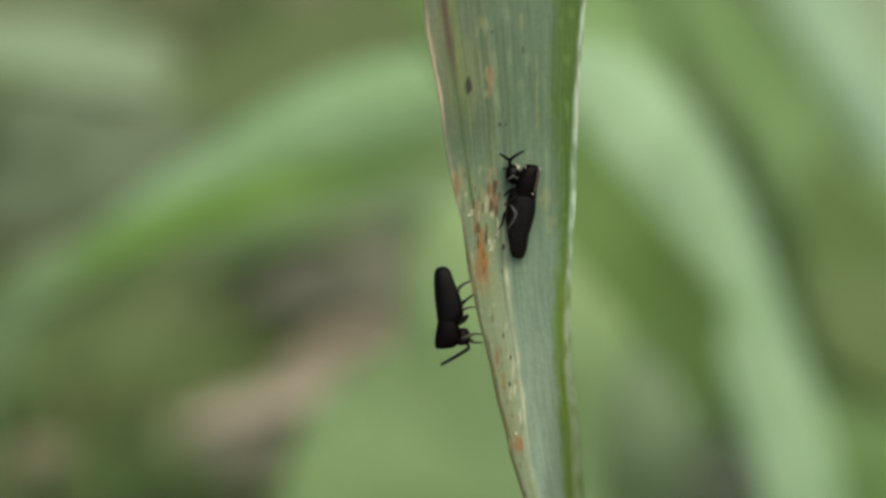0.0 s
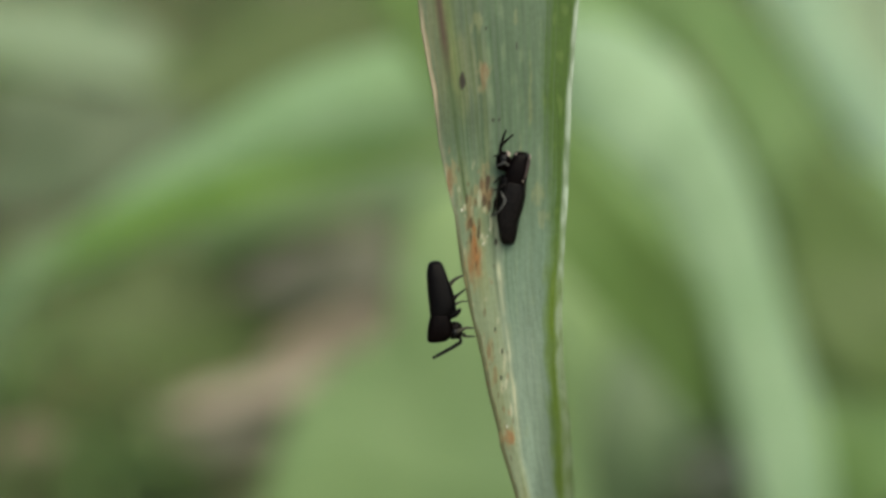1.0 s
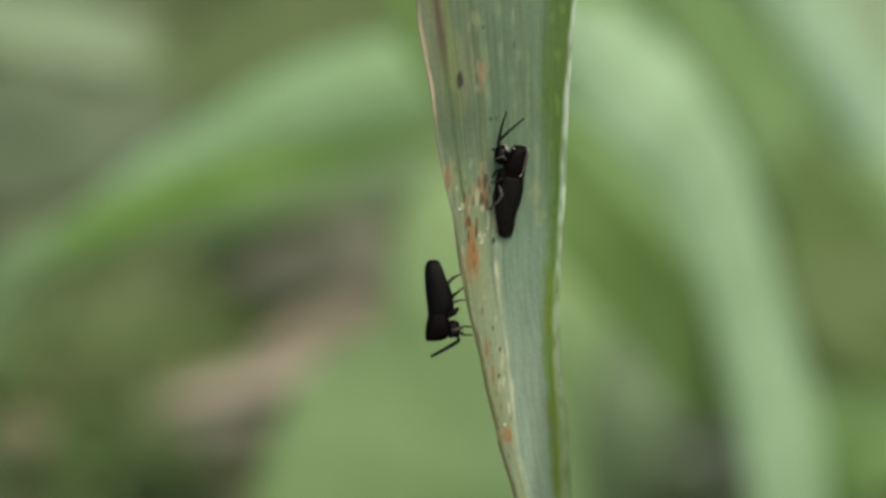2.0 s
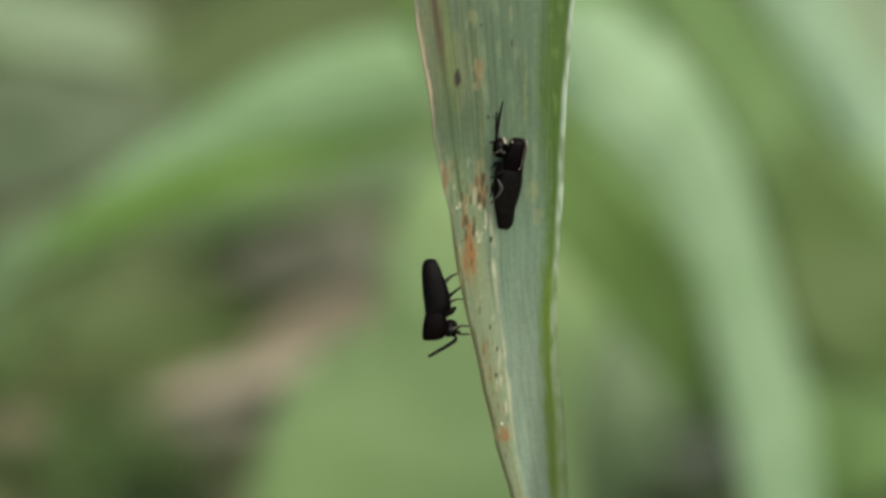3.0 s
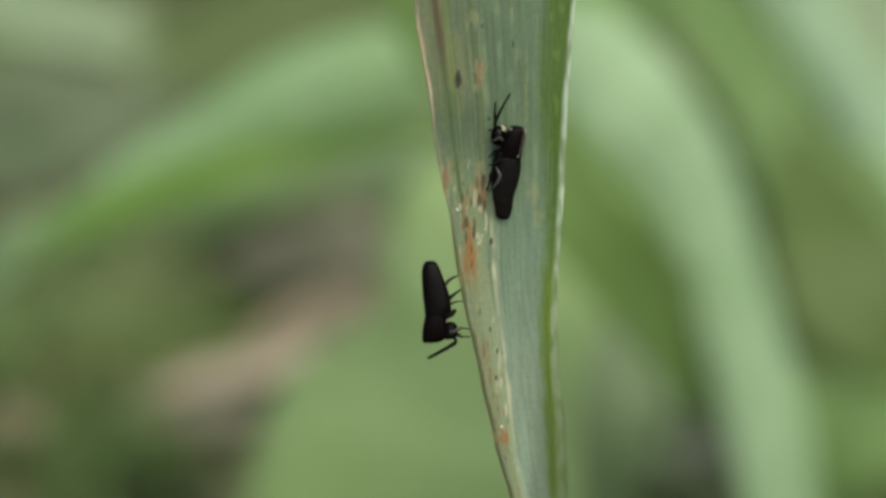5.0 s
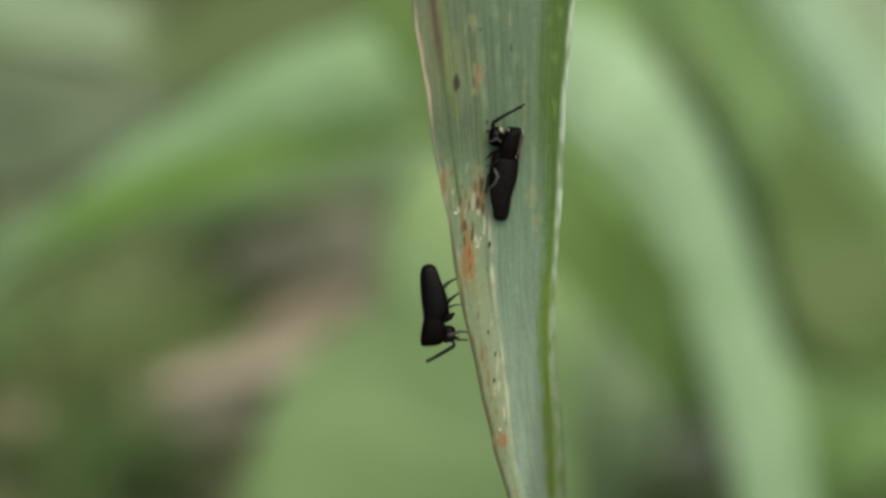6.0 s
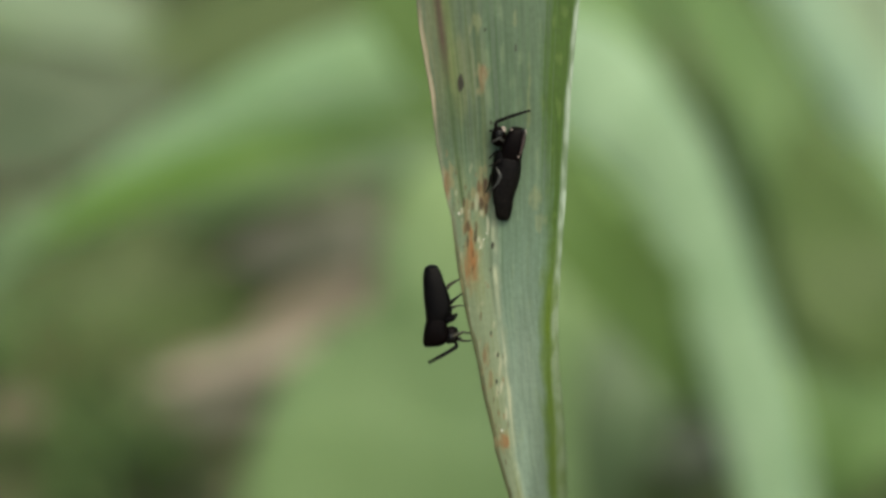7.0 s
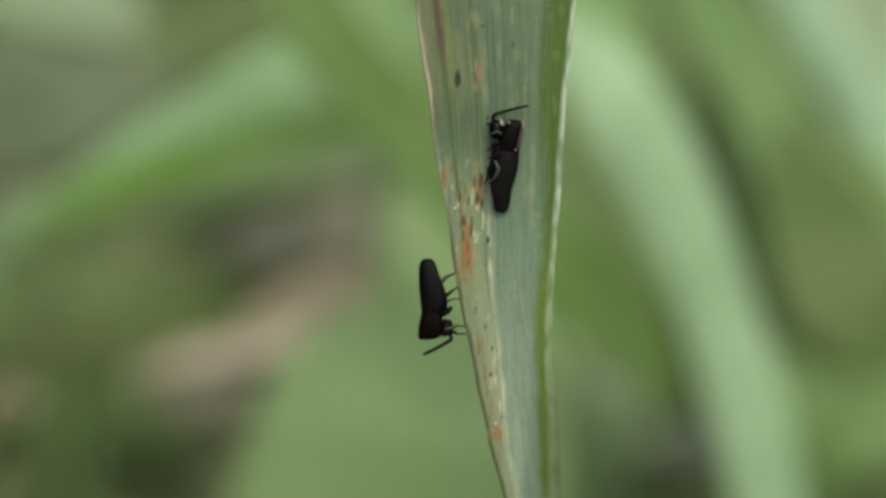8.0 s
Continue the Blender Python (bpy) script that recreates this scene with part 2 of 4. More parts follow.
def scatter(name, count, mat, spread, length, width, lie, seed, label, category, keep=None):
    """Many small blades on the ground as one mass; lie: 0 upright, 1 flat."""
    rng = np.random.default_rng(seed)
    verts, faces, uvs = [], [], []
    while len(verts) < count * 8:
        x, y = rng.uniform(*spread[0]), rng.uniform(*spread[1])
        if keep and not keep(x, y, rng.random()):
            continue
        turn, l, w = rng.uniform(0, math.tau), rng.uniform(*length), rng.uniform(*width)
        lean = min(1.5, max(0.05, rng.normal(lie * 1.5, 0.2)))
        d = np.array((math.cos(turn), math.sin(turn), 0))
        s = np.array((-math.sin(turn), math.cos(turn), 0)) * w / 2
        first, here = len(verts), np.array((x, y, rng.uniform(0.0, 0.004)))
        for k in range(4):
            f = k / 3
            taper = (1, 0.95, 0.7, 0.08)[k]
            verts += [here - s * taper, here + s * taper]
            uvs += [(-w * 500, f * l * 1000), (w * 500, f * l * 1000)]
            a = min(1.52, lean + f * 0.5)
            here = here + (d * math.sin(a) + np.array((0, 0, 1)) * math.cos(a)) * l / 3
        faces += [(first + 2 * k, first + 2 * k + 1, first + 2 * k + 3, first + 2 * k + 2) for k in range(3)]
    ob = mesh_object(name, verts, faces, mat, uvs=uvs)
    return tagged(ob, label, category, kind="stuff")


AREA = ((-1.8, 1.8), (-0.9, 2.8))


def thinning(x, y, r):
    """Fewer blades away from the middle of the thicket."""
    return r < math.exp(-(x / 0.75) ** 2 - ((y - 0.75) / 0.7) ** 2)


scatter("dry_litter", 3200, LITTER, AREA, (0.02, 0.07), (0.004, 0.01), 0.97, 3, "brown dry blades littered over the soil", "leaf litter", keep=thinning)
scatter("grass", 7000, TURF, AREA, (0.03, 0.08), (0.003, 0.007), 0.35, 5, "short green grass growing in patches", "grass",
        keep=lambda x, y, r: thinning(x, y, r) and noise.noise((x * 6, y * 6, 9)) > -0.12)


# ---- blades behind the leaf tip, all far out of focus ----
def lone_blade(name, points, mat, label, **more):
    ob = blade(name, points, mat, **more)
    under = STAGE.to_3x3() @ Vector((0, 0, -1))
    rib = curve_through([(*(spot(a, b, d) + under * w / 25000), 0.0003 + w / 60000) for a, b, d, w in points], 2)
    v, f = tube([tuple(r) for r in rib], 6)
    mesh_object("midrib", v, f, STEM if mat not in (DRY_LEAF, ROTTEN_LEAF) else mat, ob)
    low = min(spot(*points[0][:3]), spot(*points[-1][:3]), key=lambda q: q.z)
    if low.z > 0.04:
        out = Vector((math.copysign(0.03, low.x), 0.05, 0))
        v, f = tube([(low.x, low.y, low.z, 0.0012), (*(low + out * 0.5 - Vector((0, 0, low.z * 0.4))), 0.0015), (low.x + out.x, low.y + out.y, -0.003, 0.002)], 6)
        mesh_object("stalk", v, f, STEM, ob)
    return tagged(ob, label, "leaf", "blades behind the leaf tip")


lone_blade("leaning_leaf", [(103, -427, 0.444, 3), (97, -237, 0.396, 3), (88, -96, 0.358, 3), (72, 44, 0.329, 5), (50, 114, 0.315, 12), (14, 134, 0.311, 20), (-23, 132, 0.311, 24), (-64, 119, 0.311, 27), (-110, 100, 0.314, 28), (-160, 72, 0.319, 27), (-206, 46, 0.326, 24), (-247, 22, 0.331, 20), (-284, -1, 0.337, 14), (-321, -26, 0.342, 8), (-357, -57, 0.352, 4), (-384, -87, 0.362, 2)], LEAN_LEAF, "light green folded leaf leaning over the soil", fold=-0.4)

ARCH = lone_blade("arching_leaf", [(309, -266, 0.329, 21), (312, -380, 0.37, 14), (318, -520, 0.44, 8)], ARCH_LEAF, "broad pale green leaf arching over the soil", fold=-0.15)
ARCH_TIP = blade("bent_tip", [(15, 95, 0.31, 3), (48, 126, 0.30, 17), (80, 135, 0.295, 23), (112, 128, 0.29, 26), (145, 112, 0.29, 27), (175, 84, 0.29, 26), (206, 47, 0.295, 23), (229, 0, 0.30, 22), (248, -46, 0.305, 21), (264, -93, 0.31, 22), (294, -186, 0.32, 23), (309, -270, 0.33, 22)],
    ARCH_LEAF, fold=-0.15, face=(0.3, -0.2, 1), parent=ARCH)

# dark green here carries the shaded flank of the arching leaf
SWAY = lone_blade("swaying_leaf", [(300, -520, 0.455, 4), (296, -330, 0.42, 6), (284, -200, 0.38, 10), (262, -138, 0.343, 15)], DARK_LEAF, "narrow dark green leaf swaying in the wind, for the shaded flank of the arching leaf", fold=0.1)
SWAY_TIP = blade("bent_tip", [(266, -146, 0.35, 20), (222, -90, 0.305, 28), (174, -24, 0.268, 22), (98, 70, 0.255, 20), (21, 179, 0.243, 15), (-30, 284, 0.237, 14), (-75, 360, 0.235, 2)], DARK_LEAF, fold=0.1, parent=SWAY)
# pale blade added for the half that catches the light
blade("added_blade", [(88, 140, 0.265, 3), (62, 185, 0.255, 14), (14, 284, 0.247, 15), (-24, 366, 0.243, 2)], PALE_LEAF, fold=0.1, parent=SWAY_TIP)

# blade added to darken the arching leaf's flank when gusts shade it
SWAY_SIDE = blade("added_blade", [(222, -90, 0.308, 4), (194, -52, 0.29, 12), (155, -2, 0.276, 16), (98, 70, 0.263, 17), (40, 150, 0.255, 12), (5, 205, 0.25, 2)], GREEN_LEAF, fold=0.1, parent=SWAY_TIP)

lone_blade("low_leaf", [(-25, -420, 0.40, 119), (-10, -300, 0.39, 113), (5, -205, 0.38, 103), (20, -165, 0.38, 93), (42, -120, 0.38, 72), (55, -83, 0.38, 68), (63, -37, 0.385, 72), (75, 12, 0.39, 64), (88, 62, 0.40, 14)], LOW_LEAF, "broad light green leaf pointing up from the ground", fold=0.1)

# strip for the leaning leaf's shaded lower half, shade put into its green
lone_blade("shaded_half_leaf", [(105, -427, 0.444, 3), (100, -237, 0.386, 3), (88, -96, 0.338, 3), (62, 21, 0.309, 4), (15, 74, 0.295, 5), (-45, 73, 0.29, 8), (-105, 60, 0.291, 10), (-161, 43, 0.291, 12), (-211, 27, 0.294, 12), (-257, 10, 0.298, 11), (-298, -10, 0.301, 7), (-330, -33, 0.311, 2)], SHADED_HALF, "saturated green strip for the shaded lower half of a lighter leaf", fold=-0.1, face=(0, 0.6, 1))
lone_blade("side_leaf", [(-397, -242, 0.501, 8), (-374, -120, 0.462, 10), (-356, -64, 0.452, 16), (-334, -27, 0.442, 18), (-306, 6, 0.443, 4)], HAZE_LEAF, "pale green leaf standing upright")
lone_blade("front_leaf", [(-66, 30, 0.561, 5), (-39, 35, 0.551, 14), (-6, 36, 0.54, 20), (26, 28, 0.54, 8)], MIST_LEAF, "short green leaf behind the drooping tip", fold=0.1)
lone_blade("middle_leaf", [(-204, -17, 0.602, 10), (-149, 19, 0.582, 30), (-94, 44, 0.571, 38), (-39, 62, 0.561, 40), (21, 74, 0.56, 34), (72, 70, 0.56, 8)], GREEN_LEAF, "green leaf leaning across behind others", fold=0.1)
lone_blade("top_leaf", [(-260, 83, 0.746, 10), (-205, 116, 0.745, 44), (-136, 147, 0.725, 54), (-67, 169, 0.704, 54), (6, 189, 0.683, 30), (52, 203, 0.673, 6)], DULL_LEAF, "dull olive green leaf lying across others", fold=0.1)
lone_blade("far_leaf", [(-406, 172, 0.811, 30), (-333, 165, 0.809, 46), (-287, 158, 0.808, 50), (-242, 145, 0.807, 40), (-200, 125, 0.826, 6)], ASH_LEAF, "pale greyish green leaf lying across others")
lone_blade("far_leaf", [(-383, 36, 0.706, 20), (-333, 50, 0.706, 50), (-287, 68, 0.705, 60), (-241, 85, 0.715, 50), (-191, 103, 0.725, 8)], DIM_LEAF, "dull greyish green leaf lying across others")
lone_blade("gap_leaf", [(-369, 104, 0.788, 30), (-328, 105, 0.787, 40), (-292, 110, 0.797, 34), (-251, 120, 0.807, 6)], DIM_LEAF, "greyish olive leaf between others", fold=0.1)
lone_blade("olive_leaf", [(-369, -144, 0.602, 30), (-314, -120, 0.602, 66), (-259, -96, 0.622, 84), (-204, -73, 0.641, 92), (-144, -49, 0.661, 92), (-79, -27, 0.68, 80), (-19, -6, 0.7, 20)], OLIVE_LEAF, "broad olive brown withered leaf on the soil", face=(0, 0.6, 1))
lone_blade("rotten_leaf", [(-236, -22, 0.663, 6), (-190, -1, 0.657, 26), (-140, 11, 0.652, 36), (-89, 19, 0.651, 38), (-47, 22, 0.656, 30), (-20, 20, 0.66, 6)], ROTTEN_LEAF, "grey brown rotten leaf bent over the soil", face=(0, 1, 0.7))
# leaf added in a shaded gap, its colour lightened against the shade
lone_blade("rotten_leaf", [(-158, -44, 0.641, 8), (-116, -32, 0.636, 26), (-75, -24, 0.63, 30), (-42, -19, 0.635, 26), (-19, -15, 0.64, 6)], LIT_BROWN_LEAF, "grey brown withered leaf on the soil, lightened against shade", face=(0, 0.5, 1))
lone_blade("dry_leaf", [(-139, -104, 0.6, 6), (-107, -89, 0.605, 24), (-74, -77, 0.609, 34), (-42, -69, 0.613, 34), (-12, -61, 0.618, 8)], DRY_LEAF, "small tan dry leaf lying on the soil", face=(0, 1, 0.7))
lone_blade("dry_leaf", [(-221, -148, 0.56, 4), (-187, -138, 0.57, 15), (-146, -129, 0.574, 19), (-99, -120, 0.578, 22), (-58, -112, 0.583, 24), (-18, -104, 0.586, 10)], PALE_DRY_LEAF, "pale tan dry leaf lying on the soil", face=(0, 1, 0.7))
lone_blade("dry_leaf", [(-360, -181, 0.551, 8), (-332, -172, 0.556, 20), (-305, -166, 0.561, 8)], DRY_LEAF, "curled tan dry leaf on the soil")
lone_blade("rotten_leaf", [(-226, -180, 0.545, 6), (-189, -174, 0.544, 20), (-152, -169, 0.549, 22), (-115, -165, 0.554, 6)], UMBER_LEAF, "dark brown leaf under a dry leaf", face=(0, 1, 0.6))
lone_blade("olive_leaf", [(-351, -139, 0.574, 8), (-309, -135, 0.578, 40), (-273, -129, 0.583, 42), (-231, -119, 0.587, 10)], RUSSET_LEAF, "russet olive withered leaf on the soil", face=(0, 1, 0.7))
# its dark green takes in the shade down by the soil
lone_blade("shaded_leaf", [(-323, -229, 0.52, 14), (-282, -214, 0.51, 34), (-238, -207, 0.499, 40), (-194, -202, 0.499, 36), (-155, -200, 0.509, 8)], SHADED_LEAF, "dark green leaf close to the soil, shade put into its colour", face=(0.0, 1, 0.4))
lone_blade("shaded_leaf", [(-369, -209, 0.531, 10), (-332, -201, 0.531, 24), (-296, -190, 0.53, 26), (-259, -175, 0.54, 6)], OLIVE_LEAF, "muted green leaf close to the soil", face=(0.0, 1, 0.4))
lone_blade("low_leaf", [(140, -275, 0.415, 16), (145, -208, 0.406, 34), (154, -152, 0.407, 38), (167, -105, 0.417, 28), (178, -72, 0.427, 5)], MIST_LEAF, "greyish green leaf standing close to the soil", fold=0.1)
lone_blade("back_leaf", [(60, 305, 0.624, 60), (122, 186, 0.601, 76), (156, 67, 0.579, 80), (172, -40, 0.557, 70), (184, -162, 0.545, 12)], FRESH_LEAF, "light green leaf hanging behind others", fold=0.1)
lone_blade("green_leaf", [(153, 293, 0.602, 30), (205, 211, 0.6, 40), (246, 156, 0.579, 42), (284, 101, 0.558, 42), (311, 37, 0.547, 40), (329, -29, 0.535, 36), (352, -113, 0.524, 30), (388, -216, 0.532, 20), (419, -330, 0.55, 10)], RANK_LEAF, "fresh green leaf bending down to the soil")
lone_blade("green_leaf", [(263, 101, 0.598, 16), (289, -1, 0.576, 50), (309, -95, 0.555, 60), (326, -189, 0.543, 50), (342, -283, 0.552, 16)], RANK_LEAF, "rank green leaf behind a pale arching one")
lone_blade("grey_leaf", [(250, 322, 0.752, 30), (294, 226, 0.729, 50), (335, 167, 0.718, 62), (371, 116, 0.696, 66), (401, 56, 0.675, 56), (441, -28, 0.653, 10)], GREY_LEAF, "pale greyish green leaf bending down")
lone_blade("green_leaf", [(310, 323, 0.661, 20), (350, 213, 0.648, 30), (380, 158, 0.637, 36), (419, 94, 0.626, 10)], ASH_LEAF, "hazy green leaf hanging behind others")
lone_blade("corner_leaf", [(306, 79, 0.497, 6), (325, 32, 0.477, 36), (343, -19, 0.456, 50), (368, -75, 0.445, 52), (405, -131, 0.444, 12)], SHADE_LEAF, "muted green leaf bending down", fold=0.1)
lone_blade("green_leaf", [(305, -10, 0.466, 6), (323, -75, 0.456, 26), (334, -131, 0.445, 32), (348, -188, 0.444, 24), (362, -245, 0.453, 5)], RANK_LEAF, "rank green leaf beside a pale arching one", fold=0.1)
lone_blade("green_leaf", [(349, 65, 0.626, 30), (355, -24, 0.605, 100), (362, -118, 0.583, 120), (369, -217, 0.562, 90), (376, -307, 0.551, 20)], RANK_LEAF, "broad rank green leaf behind others", fold=0.1)
lone_blade("edge_leaf", [(313, -264, 0.453, 14), (340, -212, 0.464, 26), (377, -169, 0.474, 30), (423, -112, 0.484, 14)], FRESH_LEAF, "green leaf close to the soil", fold=0.1)
lone_blade("rotten_leaf", [(103, -116, 0.597, 30), (141, -120, 0.576, 56), (188, -136, 0.546, 56), (226, -156, 0.525, 36), (259, -175, 0.514, 8)], HAZE_LEAF, "greyish green leaf lying under green blades", face=(0, 1, 0.6))
lone_blade("low_leaf", [(105, -219, 0.496, 8), (137, -204, 0.496, 30), (170, -190, 0.495, 34), (203, -175, 0.505, 8)], HAZE_LEAF, "greyish green leaf close to the soil", face=(0, 1, 0.6))
lone_blade("rotten_leaf", [(194, -218, 0.485, 6), (222, -201, 0.485, 32), (255, -189, 0.485, 32), (288, -184, 0.484, 8)], DRAB_LEAF, "dark brown leaf under green blades", face=(0, 1, 0.6))


# ---- the leaf tip in focus ----
def profile(y, table):
    return np.interp(-y, [-q[0] for q in table], [q[1] for q in table])


# height against the axis and place across it, in millimetres at the leaf
LEFT = [(15.9, -1.30), (13.7, -1.04), (9.4, -0.22), (6.45, 0.14), (3.3, 0.8), (1.84, 1.2), (-1.4, 1.64), (-4.2, 2.22), (-7.4, 3.02), (-9.6, 3.46), (-11.9, 4.07), (-13.0, 4.25), (-15.6, 5.08), (-24, 7.2), (-31, 8.7)]
CREASE = [(15.9, 3.03), (8.7, 3.64), (1.5, 3.89), (-1.4, 4.0), (-3.6, 4.25), (-7.5, 4.83), (-10.8, 5.15), (-13.5, 5.51), (-15.6, 5.98), (-24, 7.7), (-31, 8.8)]
RIGHT = [(15.9, 9.11), (12.3, 8.83), (9.4, 8.65), (6.45, 8.57), (3.6, 8.5), (0, 8.29), (-4.3, 8.14), (-7.5, 8.25), (-11.5, 8.68), (-15.9, 8.97), (-24, 9.0), (-31, 8.95)]


def soft_mask(u, v, cu, cv, ru, rv, rag, seed):
    """Ragged elliptical stain."""
    d = np.sqrt(((u - cu) / ru) ** 2 + ((v - cv) / rv) ** 2)
    jag = np.array([noise.noise((a * 3.5, b * 1.3, seed)) for a, b in zip(u, v)])
    return np.clip((1.15 - d + rag * jag) / 0.45, 0, 1)


def leaf_tip():
    reed = empty("reed_plant", Matrix.Translation((0.135, 0.12, 0)), "reed with a drooping rusty blue-green leaf", "grass")
    heights = np.concatenate([np.linspace(-31, -16.2, 50), np.linspace(-16.1, 18, 330), np.linspace(18.3, 190, 90)])
    across = np.concatenate([np.linspace(0, 1, 44), np.linspace(1, 2, 66)[1:]])
    verts, uvs, flat = [], [], []
    cx, cy, run = 0.0, 0.0, 18.0
    for h in heights:
        y = min(h, 18.0)
        l, c, r = profile(y, LEFT), profile(y, CREASE), profile(y, RIGHT)
        extra = max(0.0, h - 18)
        c, l, r = c + 0 * extra, l - 0.02 * min(extra, 60), r + 0.03 * min(extra, 60)
        if extra > 0:
            turn = min(extra / 62, 1.75)
            cx += (h - run) * math.sin(turn)
            cy += (h - run) * math.cos(turn)
            run = h
        else:
            turn = 0.0
        for s in across:
            if s <= 1:
                q, dep = l + (c - l) * s, -1.7 + 2.5 * math.sin(s * math.pi / 2)
            else:
                q, dep = c + (r - c) * (s - 1), 0.8 - 0.5 * (s - 1) ** 2 - 0.25 * math.sin((s - 1) * math.pi)
            dep *= min(1, (r - l) / 6.5) * np.interp(h, [-16, -4, 5, 16], [1, 1, 0.6, 0.45])
            dep += 0.05 * noise.noise((s * 3, h * 0.25, 4))
            dep += max(0.0, s - 1) ** 2 * 9.0 * (max(0.0, -1.0 - h) / 15) ** 2 / (1 + max(0.0, -16 - h) * 0.08)
            mid = (l + r) / 2
            x = mid + cx + (q - mid) * math.cos(turn)
            up = y + cy - (q - mid) * math.sin(turn)
            k = 1 + dep / (REACH * 1000)
            verts.append(STAGE @ Vector((x * k / 1000, up * k / 1000, -REACH - dep / 1000)))
            uvs.append((q - c, h))
            flat.append((s, q, h, q - l, r - q))
    inverse = reed.matrix_basis.inverted()
    verts = [inverse @ v for v in verts]
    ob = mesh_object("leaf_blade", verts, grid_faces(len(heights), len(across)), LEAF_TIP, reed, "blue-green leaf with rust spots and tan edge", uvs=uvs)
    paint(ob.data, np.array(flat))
    solid(ob, 0.00009)
    # the midrib, a low ridge under the crease, and pale specks stuck to the blade
    mid = [verts[i * len(across) + 43] for i in range(0, len(heights), 6) if heights[i] < 3]
    away = STAGE.to_3x3() @ Vector((0, 0, -1))
    v, f = tube([(*(m + away * 0.00006), 0.00013 * math.sqrt((len(mid) - i) / len(mid)) + 0.00002) for i, m in enumerate(mid)], 8)
    mesh_object("midrib", v, f, RIB, reed, "pale thin midrib")
    # the speck at 4.62, -11.75 stands in for a highlight
    for a, b, r in ((1.66, 2.1, 0.1), (4.62, -11.75, 0.11), (3.3, 0.5, 0.06), (3.02, -0.05, 0.07), (3.45, 0.9, 0.045)):
        row = int(np.argmin(abs(heights - b)))
        col = int(np.argmin([abs(flat[row * len(across) + c][1] - a) for c in range(len(across))]))
        v, f = loft([(-r, 0, r * 0.3, r * 0.3), (-r * 0.6, 0, r * 0.9, r * 0.8), (0, 0.01, r * 1.1, r), (r * 0.6, 0, r * 0.7, r * 0.7), (r, 0, r * 0.2, r * 0.2)], 0.001, 10)
        speck = mesh_object("speck", v, f, SPECK, reed, "whitish speck")
        speck.location = verts[row * len(across) + col] - away * 0.00004
    end = (verts[-1] + verts[-len(across)]) / 2
    pts = [(end.x * 0.0, 0, 0, 0.0045), (end.x * 0.3, end.y * 0.3, end.z * 0.35, 0.0042), (end.x * 0.8, end.y * 0.8, end.z * 0.75, 0.0038), (end.x, end.y, end.z, 0.0034), (end.x * 1.02, end.y, end.z + 0.09, 0.002)]
    v, f = tube(pts, 12)
    mesh_object("stem", v, f, STEM, reed)
    return reed


